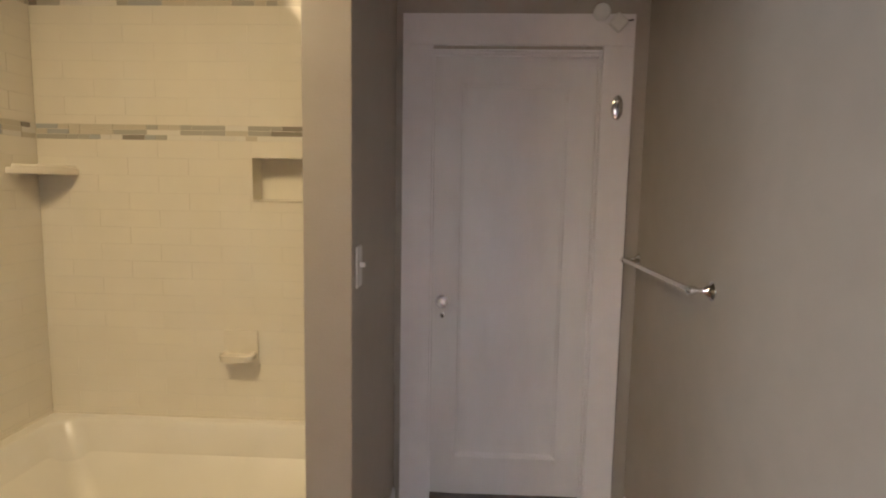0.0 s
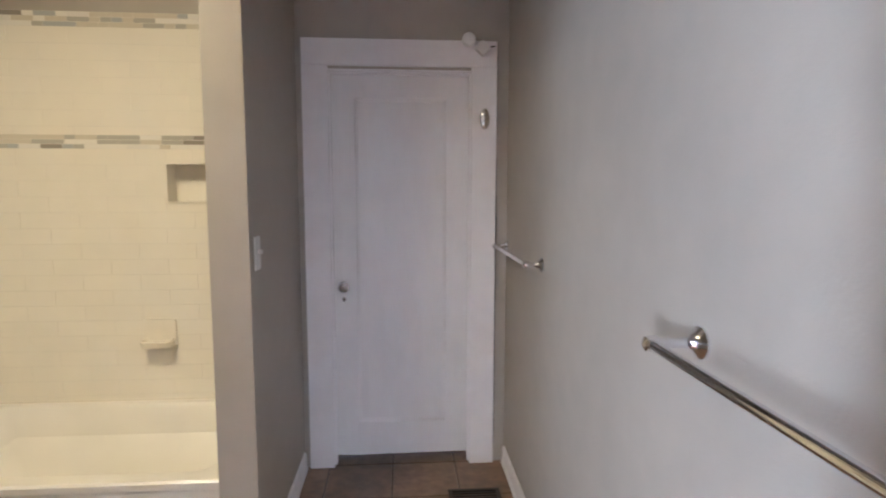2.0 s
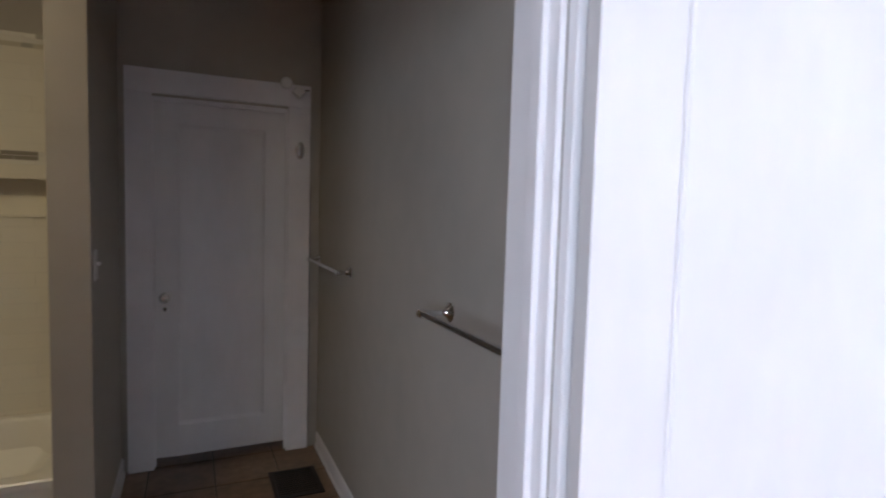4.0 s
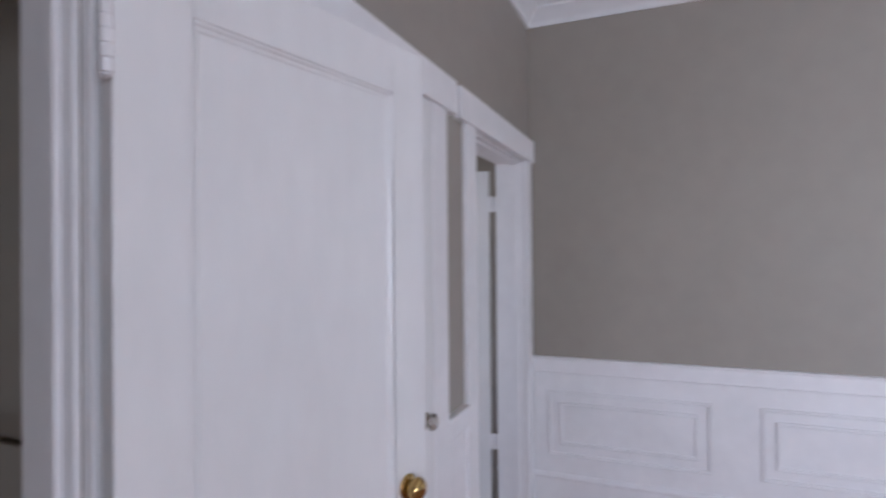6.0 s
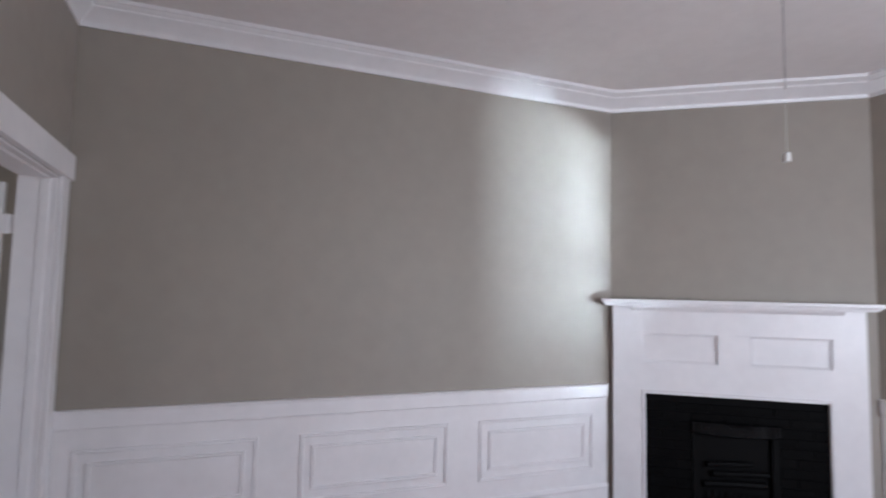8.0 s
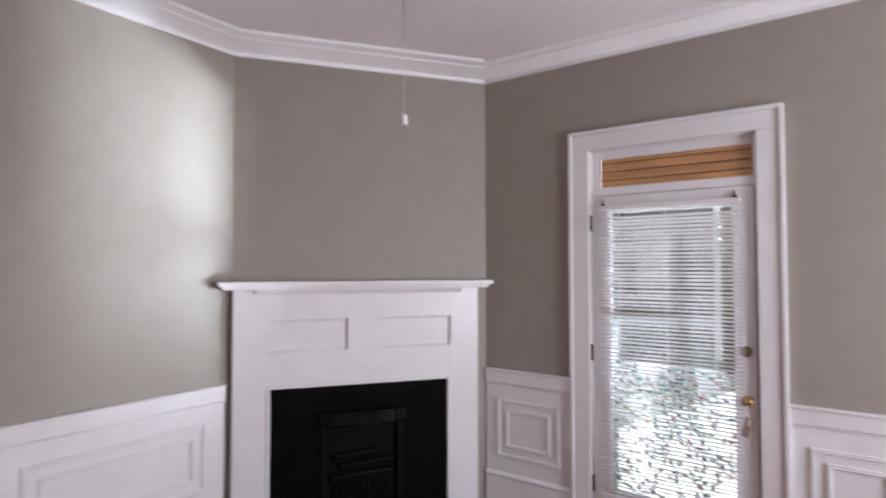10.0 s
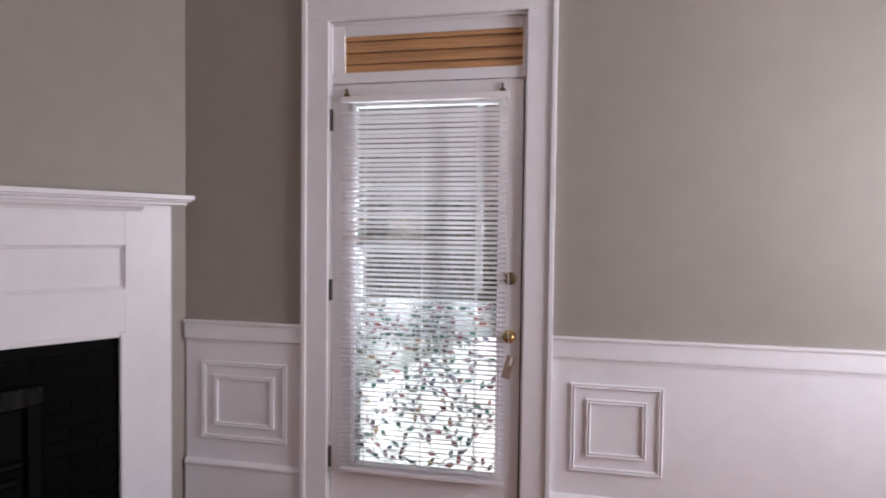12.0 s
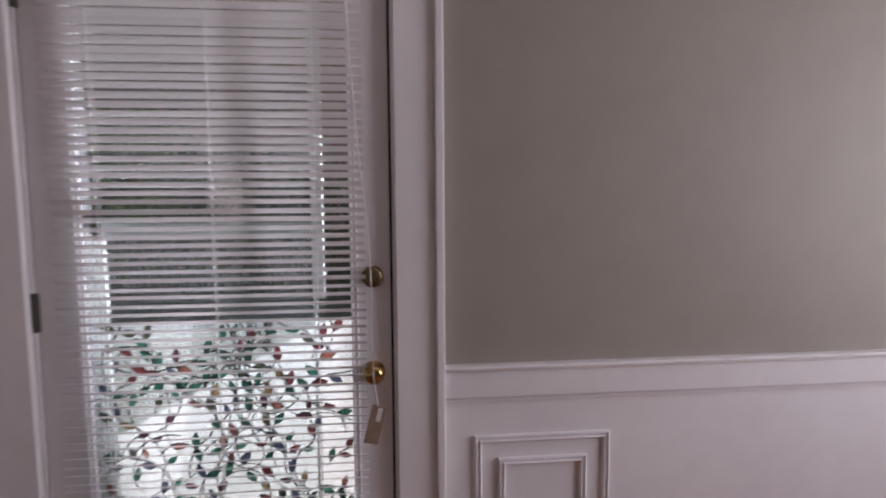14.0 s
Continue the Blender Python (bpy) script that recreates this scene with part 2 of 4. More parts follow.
def box(bm, x0, x1, y0, y1, z0, z1, m=None):
    cs = [(x, y, z) for x in (x0, x1) for y in (y0, y1) for z in (z0, z1)]
    v = [bm.verts.new((m @ Vector(c)) if m else c) for c in cs]
    faces = []
    for q in ((0, 1, 3, 2), (4, 6, 7, 5), (0, 4, 5, 1), (2, 3, 7, 6), (0, 2, 6, 4), (1, 5, 7, 3)):
        faces.append(bm.faces.new([v[i] for i in q]))
    return faces


def bevelled(bm, width=0.004, segments=2):
    bmesh.ops.recalc_face_normals(bm, faces=bm.faces)
    sharp = [e for e in bm.edges if len(e.link_faces) == 2 and e.calc_face_angle(0) > 0.5]
    bmesh.ops.bevel(bm, geom=sharp, offset=width, segments=segments, affect="EDGES", profile=0.6, clamp_overlap=True)
    return bm


def mesh_of(name, bm, mats, smooth=False):
    bmesh.ops.recalc_face_normals(bm, faces=bm.faces)
    me = bpy.data.meshes.new(name)
    bm.to_mesh(me)
    bm.free()
    for mt in (mats if isinstance(mats, (list, tuple)) else [mats]):
        me.materials.append(mt)
    if smooth:
        me.polygons.foreach_set("use_smooth", [True] * len(me.polygons))
        me.set_sharp_from_angle(angle=radians(40))
    return me


def part(name, bm, mats, parent=None, label="", smooth=False, m=None):
    ob = new(name, mesh_of(name, bm, mats, smooth))
    if m is not None:
        ob.matrix_world = m
    if parent is not None:
        ob.parent = parent
    if label:
        ob["label"] = label
    return ob


def thing(name, m, label, category, group="", kind=""):
    ob = new(name)
    ob.empty_display_size = 0.1
    ob.matrix_world = m
    return tagged(ob, label, category, group, kind)


def boxes(name, lst, mat, parent=None, bev=0.0, label="", smooth=False):
    bm = bmesh.new()
    for b in lst:
        box(bm, *b)
    if bev:
        bevelled(bm, bev)
    return part(name, bm, mat, parent, label, smooth)


def lathe(bm, profile, m=None, n=24):
    """Turns (radius, height) pairs about z."""
    rings = []
    for r, h in profile:
        ring = []
        for i in range(n):
            a = 2 * math.pi * i / n
            c = Vector((max(r, 1e-4) * math.cos(a), max(r, 1e-4) * math.sin(a), h))
            ring.append(bm.verts.new((m @ c) if m else c))
        rings.append(ring)
    for a, b in zip(rings, rings[1:]):
        for i in range(n):
            bm.faces.new((a[i], a[(i + 1) % n], b[(i + 1) % n], b[i]))
    bm.faces.new(rings[0][::-1])
    bm.faces.new(rings[-1])


def tube(bm, pts, r, n=8):
    pts = [Vector(p) for p in pts]
    rings = []
    for i, p in enumerate(pts):
        d = (pts[min(i + 1, len(pts) - 1)] - pts[max(i - 1, 0)]).normalized()
        q = d.to_track_quat("Z", "Y").to_matrix()
        rings.append([bm.verts.new(p + q @ Vector((r * math.cos(2 * math.pi * k / n), r * math.sin(2 * math.pi * k / n), 0))) for k in range(n)])
    for a, b in zip(rings, rings[1:]):
        for i in range(n):
            bm.faces.new((a[i], a[(i + 1) % n], b[(i + 1) % n], b[i]))
    bm.faces.new(rings[0][::-1])
    bm.faces.new(rings[-1])


def sweep(bm, path, profile, closed=False):
    """Draws a profile of (out, z) pairs along a plan path; out is to the left of the way; corners are mitred."""
    P = [Vector(p) for p in path]
    n = len(P)
    rings = []
    for i in range(n):
        a = P[i - 1] if (closed or i > 0) else None
        b = P[(i + 1) % n] if (closed or i < n - 1) else None
        d1 = (P[i] - a).normalized() if a is not None else None
        d2 = (b - P[i]).normalized() if b is not None else None
        n1 = Vector((-d1.y, d1.x)) if d1 else None
        n2 = Vector((-d2.y, d2.x)) if d2 else None
        if n1 and n2:
            s = n1 + n2
            o = s / (s.dot(n1))
        else:
            o = n1 or n2
        rings.append([bm.verts.new((P[i].x + o.x * u, P[i].y + o.y * u, z)) for u, z in profile])
    k = len(profile)
    for i in range(n if closed else n - 1):
        A, B = rings[i], rings[(i + 1) % n]
        for j in range(k):
            bm.faces.new((A[j], A[(j + 1) % k], B[(j + 1) % k], B[j]))
    if not closed:
        bm.faces.new(rings[0])
        bm.faces.new(rings[-1][::-1])


def frame_moulding(bm, m, w, h, t=0.020, d=0.011):
    """A picture-frame moulding in the local xz plane, proud along -y, w by h, with mitred corners."""
    prof = [(0, 0), (0, -d * 0.75), (t * 0.2, -d), (t * 0.38, -d * 0.55), (t * 0.62, -d * 0.55), (t * 0.8, -d), (t, -d * 0.6), (t, 0)]
    corners = [(0, 0, 1, 1), (w, 0, -1, 1), (w, h, -1, -1), (0, h, 1, -1)]
    rings = [[bm.verts.new(m @ Vector((x + sx * o, dy, z + sz * o))) for o, dy in prof] for x, z, sx, sz in corners]
    k = len(prof)
    for i in range(4):
        A, B = rings[i], rings[(i + 1) % 4]
        for j in range(k):
            bm.faces.new((A[j], A[(j + 1) % k], B[(j + 1) % k], B[j]))


def structure(name, label, category="wall"):
    return thing(name, Matrix(), label, category, kind="structure")


# ---- plan ----
XW, XE, YN, YS, ZC = -2.2, 3.075, -0.33, -5.075, 3.05
DA, DB = Vector((3.075, -3.735)), Vector((2.095, -5.075))
DU = (DB - DA).normalized()
DN = Vector((DU.y, -DU.x))
if DN.dot(Vector((0, -1)) - DA) < 0:
    DN = -DN
DLEN = (DB - DA).length
M_DIAG = Matrix(((DU.x, -DN.x, 0, DA.x), (DU.y, -DN.y, 0, DA.y), (0, 0, 1, 0), (0, 0, 0, 1)))  # x along the diagonal wall, -y into the room
YB = -0.21          # bathroom side of the dividing wall
XBW, XBE, YBN = -2.10, 0.56, 2.42
RAIL = 0.93


def wall_with_openings(name, along, a0, a1, b0, b1, z1, openings, mat, label, z0=0.0):
    """A wall of thickness b0..b1 from a0 to a1 along 'x' or 'y', less its openings (from, to, bottom, top)."""
    bm = bmesh.new()

    def put(u0, u1, w0, w1):
        if u1 - u0 > 1e-4 and w1 - w0 > 1e-4:
            if along == "x":
                box(bm, u0, u1, b0, b1, w0, w1)
            else:
                box(bm, b0, b1, u0, u1, w0, w1)
    at = a0
    for o0, o1, zb, zt in sorted(openings):
        put(at, o0, z0, z1)
        put(o0, o1, z0, zb)
        put(o0, o1, zt, z1)
        at = o1
    put(at, a1, z0, z1)
    bmesh.ops.remove_doubles(bm, verts=bm.verts, dist=1e-5)
    ob = part(name, bm, mat)
    return tagged(ob, label, "wall", kind="structure")


# bedroom shell
D1 = (-0.475, 0.307)      # bathroom opening
DC = (0.835, 1.555)       # closet door
D2 = (2.03, 2.935)        # doorway by the corner
HEAD = 2.09
wall_with_openings("wall_north", "x", XW - 0.15, XE + 0.15, YN, YB - 0.004, ZC, [(D1[0], D1[1], 0, 2.06), (DC[0], DC[1], 0, HEAD), (D2[0], D2[1], 0, HEAD)], M_wall,
                   "greige painted plaster wall with three door openings")
wall_with_openings("wall_north_bath_face", "x", XBW, XBE, YB - 0.004, YB, ZC, [(D1[0], D1[1], 0, 2.06)], M_bathwall, "greige painted bathroom face of the dividing wall")
wall_with_openings("wall_east", "y", YS - 0.15, YN, XE, XE + 0.15, ZC, [], M_wall, "greige painted plaster wall above white wainscot")
XD = (0.425, 1.342)       # glazed door opening
wall_with_openings("wall_south", "x", XW - 0.15, XE, YS - 0.16, YS, ZC, [(XD[0], XD[1], 0, 2.345)], M_wall, "greige painted plaster wall with a glazed door")
wall_with_openings("wall_west", "y", YS, YN, XW - 0.15, XW, ZC, [(-4.75, -3.25, 0.85, 2.45)], M_wall, "greige painted plaster wall with a window opening")
bm = bmesh.new()
v = [bm.verts.new((*p, z)) for z in (0, ZC) for p in (DA, (XE, YS), DB)]
for q in ((0, 1, 2), (5, 4, 3), (0, 2, 5, 3), (2, 1, 4, 5), (1, 0, 3, 4)):
    bm.faces.new([v[i] for i in q])
tagged(part("wall_diagonal", bm, M_wall), "greige painted chimney breast across the corner", "wall", kind="structure")
tagged(boxes("ceiling", [(XW - 0.15, XE + 0.15, YS - 0.16, YB, ZC, ZC + 0.12)], M_ceiling), "white painted plaster ceiling", "ceiling", kind="structure")
tagged(boxes("ceiling_bath", [(XBW - 0.1, XBE + 0.1, YB, YBN + 0.4, ZC, ZC + 0.12)], M_ceiling), "white painted bathroom ceiling", "ceiling", kind="structure")

# window frame of the west wall
win = structure("window_1", "white painted window in the west wall", "window")
xa, xb = XW - 0.1, XW - 0.05
boxes("window_frame", [(xa, xb, -4.75, -4.69, 0.85, 2.45), (xa, xb, -3.31, -3.25, 0.85, 2.45), (xa, xb, -4.69, -3.31, 2.39, 2.45), (xa, xb, -4.69, -3.31, 0.85, 0.91)], M_trim, win, 0.004)
boxes("meeting_rail", [(xa, xb, -4.69, -3.31, 1.63, 1.67)], M_trim, win, 0.003)

# crown moulding round the bedroom
ROOM = [(XW, YN), (XW, YS), (DB.x, DB.y), (DA.x, DA.y), (XE, YN)]
crown_prof = [(0, 2.915), (0.012, 2.915), (0.014, 2.935), (0.020, 2.945), (0.030, 2.955), (0.045, 2.972), (0.068, 2.990), (0.078, 3.000), (0.078, 3.010), (0.086, 3.014),
              (0.092, 3.024), (0.108, 3.030), (0.112, 3.049), (0, 3.049)]
bm = bmesh.new()
sweep(bm, ROOM, crown_prof, closed=True)
tagged(part("trim_crown", bm, M_crown, smooth=True), "white painted stepped crown moulding under the ceiling", "crown moulding", kind="structure")

# wainscot, chair rails and baseboards
rail_prof = [(0, RAIL - 0.106), (0.012, RAIL - 0.106), (0.014, RAIL - 0.097), (0.009, RAIL - 0.093), (0.009, RAIL - 0.089), (0.022, RAIL - 0.087), (0.022, RAIL - 0.016), (0.030, RAIL - 0.012), (0.032, RAIL - 0.004), (0.028, RAIL), (0, RAIL)]
base_prof = [(0, 0), (0.032, 0), (0.032, 0.012), (0.024, 0.024), (0.018, 0.026), (0.018, 0.205), (0.024, 0.210), (0.026, 0.222), (0.018, 0.234), (0.010, 0.240), (0, 0.242)]
BODY0, BODY1 = 0.010, 1.575      # mantel along the diagonal wall


def wainscot(name, label, path, frames):
    w = structure(name, label, "wainscot")
    bm = bmesh.new()
    sweep(bm, path, [(0.001, 0.0), (0.007, 0.0), (0.007, RAIL - 0.03), (0.001, RAIL - 0.03)])
    part("panel_board", bm, M_trim, w)
    bm = bmesh.new()
    sweep(bm, path, rail_prof)
    part("chair_rail", bm, M_trim, w, smooth=True)
    bm = bmesh.new()
    sweep(bm, path, base_prof)
    part("baseboard", bm, M_trim, w, smooth=True)
    for m, wd in frames:
        for ins in (0.0, 0.066):
            bm = bmesh.new()
            frame_moulding(bm, m @ Matrix.Translation((ins, 0, ins)), wd - 2 * ins, 0.384 - 2 * ins)
            part("panel_moulding", bm, M_trim, w)
    return w


def east_frame(y0, y1):
    # local x runs towards the north, -y into the room
    return Matrix(((0, 1, 0, XE - 0.007), (1, 0, 0, y1), (0, 0, 1, 0.346), (0, 0, 0, 1))), abs(y1 - y0)


def south_frame(x0, x1):
    # local x runs towards the west
    return Matrix(((-1, 0, 0, x1), (0, -1, 0, YS + 0.007), (0, 0, 1, 0.346), (0, 0, 0, 1))), x1 - x0


wainscot("trim_wainscot_east", "white painted wainscot with double picture-frame panels", [(XE, -3.69), (XE, YN)],
         [east_frame(-0.435, -1.321), east_frame(-1.552, -2.464), east_frame(-2.684, -3.564)])
wainscot("trim_wainscot_south_a", "white painted wainscot beside the fireplace", [(1.462, YS), (2.085, YS)], [south_frame(1.546, 1.996)])
wainscot("trim_wainscot_south_b", "white painted wainscot with a small square panel", [(XW + 0.03, YS), (0.2985, YS)], [south_frame(-0.165, 0.218)])
wainscot("trim_wainscot_north", "white painted wainscot between two door casings", [(1.91, YN), (1.69, YN)], [])
wainscot("trim_wainscot_north_left", "white painted wainscot beside the bathroom door", [(-0.61, YN), (XW + 0.03, YN)], [])
wainscot("trim_wainscot_west", "white painted wainscot under the window", [(XW, YN - 0.03), (XW, YS + 0.03)], [])


def casing(name, label, x0, x1, ztop, yface, sgn, w=0.125, ear=0.0, right=True, left=True, head_h=0.13, backband=0.0, t=0.022, zlift=0.0):
    """Door casing round an opening x0..x1; the wall face is at yface and the casing stands out along sgn*y."""
    c = structure(name, label, "door casing")

    def yb(d):
        return (min(yface, yface + sgn * d), max(yface, yface + sgn * d))

    def leg(a, b):
        bm = bmesh.new()
        box(bm, a, b, *yb(t), zlift, ztop)
        bevelled(bm, 0.004)
        part("side_casing", bm, M_trim, c)
    if left:
        leg(x0 - w, x0)
    if right:
        leg(x1, x1 + w)
    bm = bmesh.new()
    box(bm, (x0 - w - ear) if left else x0, (x1 + w + ear) if right else x1, *yb(t + (0.012 if ear else 0.0005)), ztop, ztop + head_h)
    bevelled(bm, 0.004)
    part("head_casing", bm, M_trim, c)
    if backband:
        for a in ([x0 - w - backband] if left else []) + ([x1 + w] if right else []):
            bm = bmesh.new()
            box(bm, a, a + backband, *yb(t + 0.012), zlift, ztop + head_h + backband)
            bevelled(bm, 0.005)
            part("backband", bm, M_trim, c)
        bm = bmesh.new()
        box(bm, x0 - w, x1 + w, *yb(t + 0.012), ztop + head_h, ztop + head_h + backband)
        bevelled(bm, 0.005)
        part("backband", bm, M_trim, c)
    return c


def jamb(name, label, x0, x1, ztop, y0, y1, stop_y, t=0.012):
    j = structure(name, label, "door jamb")
    bm = bmesh.new()
    box(bm, x0, x0 + t, y0, y1, 0, ztop)
    box(bm, x1 - t, x1, y0, y1, 0, ztop)
    box(bm, x0 + t, x1 - t, y0, y1, ztop - t, ztop)
    bevelled(bm, 0.002, 1)
    part("jamb_lining", bm, M_trim, j)
    bm = bmesh.new()
    s0, s1 = stop_y
    box(bm, x0 + t, x0 + t + 0.012, s0, s1, 0, ztop - t)
    box(bm, x1 - t - 0.012, x1 - t, s0, s1, 0, ztop - t)
    box(bm, x0 + t + 0.012, x1 - t - 0.012, s0, s1, ztop - t - 0.012, ztop - t)
    bevelled(bm, 0.003, 2)
    part("door_stop", bm, M_trim, j)
    return j


def panel_door(name, m, w, h, label, mat, thick=0.035, stile=0.122, top=0.115, bottom=0.20):
    """A one-panel door in local x (from the hinge), z up, thickness from y=0 to y=-thick."""
    d = thing(name, m, label, "door")
    bm = bmesh.new()
    box(bm, 0, stile, -thick, 0, 0, h)
    box(bm, w - stile, w, -thick, 0, 0, h)
    box(bm, stile, w - stile, -thick, 0, h - top, h)
    box(bm, stile, w - stile, -thick, 0, 0, bottom)
    bmesh.ops.remove_doubles(bm, verts=bm.verts, dist=1e-5)
    bevelled(bm, 0.003, 2)
    part("door_frame", bm, mat, d, m=None)
    bm = bmesh.new()
    box(bm, stile - 0.004, w - stile + 0.004, -thick + 0.012, -0.012, bottom - 0.004, h - top + 0.004)
    part("panel", bm, mat, d)
    for side in (0, 1):
        bm = bmesh.new()
        y = -thick + 0.012 if side else -0.012
        a, b, z0, z1 = stile, w - stile, bottom, h - top
        prof = [(0, 0), (0, 0.008), (0.004, 0.007), (0.009, 0.0025), (0.013, 0.003), (0.018, 0)]
        rings = [[bm.verts.new((x + sx * o, y + (-dy if side else dy), z + sz * o)) for o, dy in prof] for x, z, sx, sz in ((a, z0, 1, 1), (b, z0, -1, 1), (b, z1, -1, -1), (a, z1, 1, -1))]
        for i in range(4):
            A, B = rings[i], rings[(i + 1) % 4]
            for k in range(len(prof) - 1):
                bm.faces.new((A[k], A[k + 1], B[k + 1], B[k]))
        part("panel_bead", bm, mat, d)
    return d


def knob(parent, x, y, z, out, mat_knob, mat_plate, r=0.028, plate="round", label="round door knob", facets=24):
    """Knob whose axis is local y; out = -1 or 1."""
    m = Matrix.Translation((x, y, z)) @ pose(0, 0, 0, -90 * out, 0, 0)
    bm = bmesh.new()
    lathe(bm, [(0.011, 0.0), (0.010, 0.009), (0.013, 0.012), (r * 0.8, 0.017), (r, 0.026), (r * 0.98, 0.035), (r * 0.72, 0.043), (r * 0.3, 0.046)], m, facets)
    k = part("knob", bm, mat_knob, parent, label, smooth=facets > 12)
    bm = bmesh.new()
    if plate == "round":
        lathe(bm, [(0.030, 0.0), (0.030, 0.003), (0.024, 0.007), (0.014, 0.009)], m, 24)
    else:
        box(bm, x - 0.022, x + 0.022, min(y, y + out * 0.004), max(y, y + out * 0.004), z - 0.09, z + 0.035)
        bevelled(bm, 0.002)
    part("rose", bm, mat_plate, parent, smooth=True)
    return k


def butt_hinge(parent, x, y, z, mat, h=0.09, r=0.0065, name="hinge", leaf=0.022, leaf_dir=1):
    bm = bmesh.new()
    for i in range(5):
        z0 = z - h / 2 + i * h / 5
        lathe(bm, [(r, z0 + 0.0006), (r, z0 + h / 5 - 0.0006)], Matrix.Translation((x, y, 0)), 12)
    for s in (-1, 1):
        lathe(bm, [(r * 0.6, z + s * h / 2), (r * 0.9, z + s * (h / 2 + 0.004)), (r * 0.3, z + s * (h / 2 + 0.008))], Matrix.Translation((x, y, 0)), 12)
    if leaf:
        box(bm, min(x, x + leaf * leaf_dir), max(x, x + leaf * leaf_dir), y - 0.0015, y + 0.0015, z - h / 2, z + h / 2)
    return part(name, bm, mat, parent, smooth=True)


# ---- bathroom opening, its open door ----
casing("trim_casing_bath_opening", "white painted door casing of the bathroom opening", D1[0], D1[1], 2.06, YN, -1, w=0.12, ear=0.05)
jamb("trim_jamb_bath_opening", "white painted door jamb with stop", D1[0], D1[1], 2.06, YN, YB, (-0.306, -0.280))
PIN = (0.306, -0.372)
ang = -11.0
door_open = panel_door("door_1", pose(PIN[0], PIN[1], 0.012, 0, 0, ang), 0.752, 2.035, "white painted one-panel door standing wide open", M_door)
knob(door_open, 0.672, -0.035, 0.982, -1, M_brass, M_brass, label="polished brass knob")
for hz in (1.845, 0.24):
    butt_hinge(door_open, -0.011, -0.042, hz, M_trim, h=0.10, r=0.0095, leaf=0.0)

# ---- closet door ----
casing("trim_casing_closet", "white painted casing with an eared head", DC[0], DC[1], HEAD, YN, -1, w=0.135, ear=0.08)
jamb("trim_jamb_closet", "white painted closet jamb", DC[0], DC[1], HEAD, YN + 0.014, YB - 0.004, (-0.28, -0.25))
closet_door = panel_door("door_2", pose(DC[0] + 0.003, YN + 0.0135, 0.01, 0, 0, 0), DC[1] - DC[0] - 0.006, HEAD - 0.014, "closed white painted closet door", M_door)
knob(closet_door, 0.628, -0.035, 0.976, -1, M_crystal, M_oldbrass, r=0.029, label="faceted clear glass knob", facets=12)

# ---- doorway by the corner, door swung away into a dark hall ----
casing("trim_casing_hall", "white painted casing with an eared head beside the corner", D2[0], D2[1], HEAD, YN, -1, w=0.125, ear=0.09, right=False)
boxes_r = structure("trim_casing_hall_right", "white painted side casing tight in the corner", "door casing")
boxes("side_casing", [(D2[1], XE - 0.028, YN - 0.022, YN, 0, HEAD)], M_trim, boxes_r, 0.004)
boxes("head_casing", [(D2[1], XE - 0.002, YN - 0.034, YN, HEAD, HEAD + 0.13)], M_trim, boxes_r, 0.004)
jamb("trim_jamb_hall", "white painted hall door jamb with stop", D2[0], D2[1], HEAD, YN, -0.163, (-0.30, -0.262))
hall_door = panel_door("door_3", pose(D2[1] + 0.004, -0.114, 0.012, 0, 0, 92), 0.80, 2.03, "white painted hall door swung open", M_door)
for hz in (1.83, 0.41):
    bm = bmesh.new()
    box(bm, -0.055, 0.004, -0.004, 0.001, hz - 0.045, hz + 0.045)
    lathe(bm, [(0.007, hz - 0.048), (0.007, hz + 0.048)], Matrix.Translation((-0.02, 0.004, 0)), 10)
    part("hinge", bm, M_trim, hall_door, "white painted butt hinge")
# unseen north wall left open so that sky light brightens the hall
boxes("hall_walls", [(1.2, 1.3, YB, 2.0, 0, ZC), (3.6, 3.7, YB, 2.0, 0, ZC), (1.2, 1.6, 2.0, 2.1, 0, ZC), (3.2, 3.7, 2.0, 2.1, 0, ZC), (1.6, 3.2, 2.0, 2.1, 0, 0.8), (1.6, 3.2, 2.0, 2.1, 2.3, ZC), (1.2, 3.7, YB, 2.1, ZC, ZC + 0.1), (1.2, 3.7, YB, 2.1, -0.12, 0),
                     (XE + 0.15, 3.7, YB - 0.1, YB, 0, ZC)], M_bathwall)
tagged(bpy.data.objects["hall_walls"], "plain dim hall walls beyond the doorway", "wall", kind="structure")
# unseen walls added behind the closet door to stop light leaks
boxes("closet_walls", [(0.60, 1.75, 0.30, 0.35, 0, ZC), (0.60, 0.66, YB, 0.30, 0, ZC), (1.14, 1.2, YB, 0.30, 0, ZC)], M_bathwall)
tagged(bpy.data.objects["closet_walls"], "unseen walls behind the closed closet door, blocking light", "wall", kind="structure")
# ---- fireplace ----
mantel = thing("fireplace_mantel", M_DIAG.copy(), "white painted wooden mantelpiece with two recessed panels", "mantelpiece")
P = 0.062      # how far the mantel stands out
F0, F1, FZ = 0.205, 1.378, 0.905


def lbox(name, lst, mat, parent, bev=0.0, label="", smooth=False):
    return boxes(name, lst, mat, parent, bev, label, smooth)


lbox("pilaster", [(BODY0, F0, -P, -0.001, 0, 1.4885)], M_trim, mantel, 0.0015)
lbox("pilaster", [(F1, BODY1, -P, -0.001, 0, 1.4885)], M_trim, mantel, 0.0015)
lbox("frieze_board", [(F0, F1, -P + 0.02, -0.001, FZ, 1.4885)], M_trim, mantel)
lbox("frieze_rail", [(F0, F1, -P + 0.0008, -P + 0.02, 1.302, 1.4885)], M_trim, mantel, 0.001)
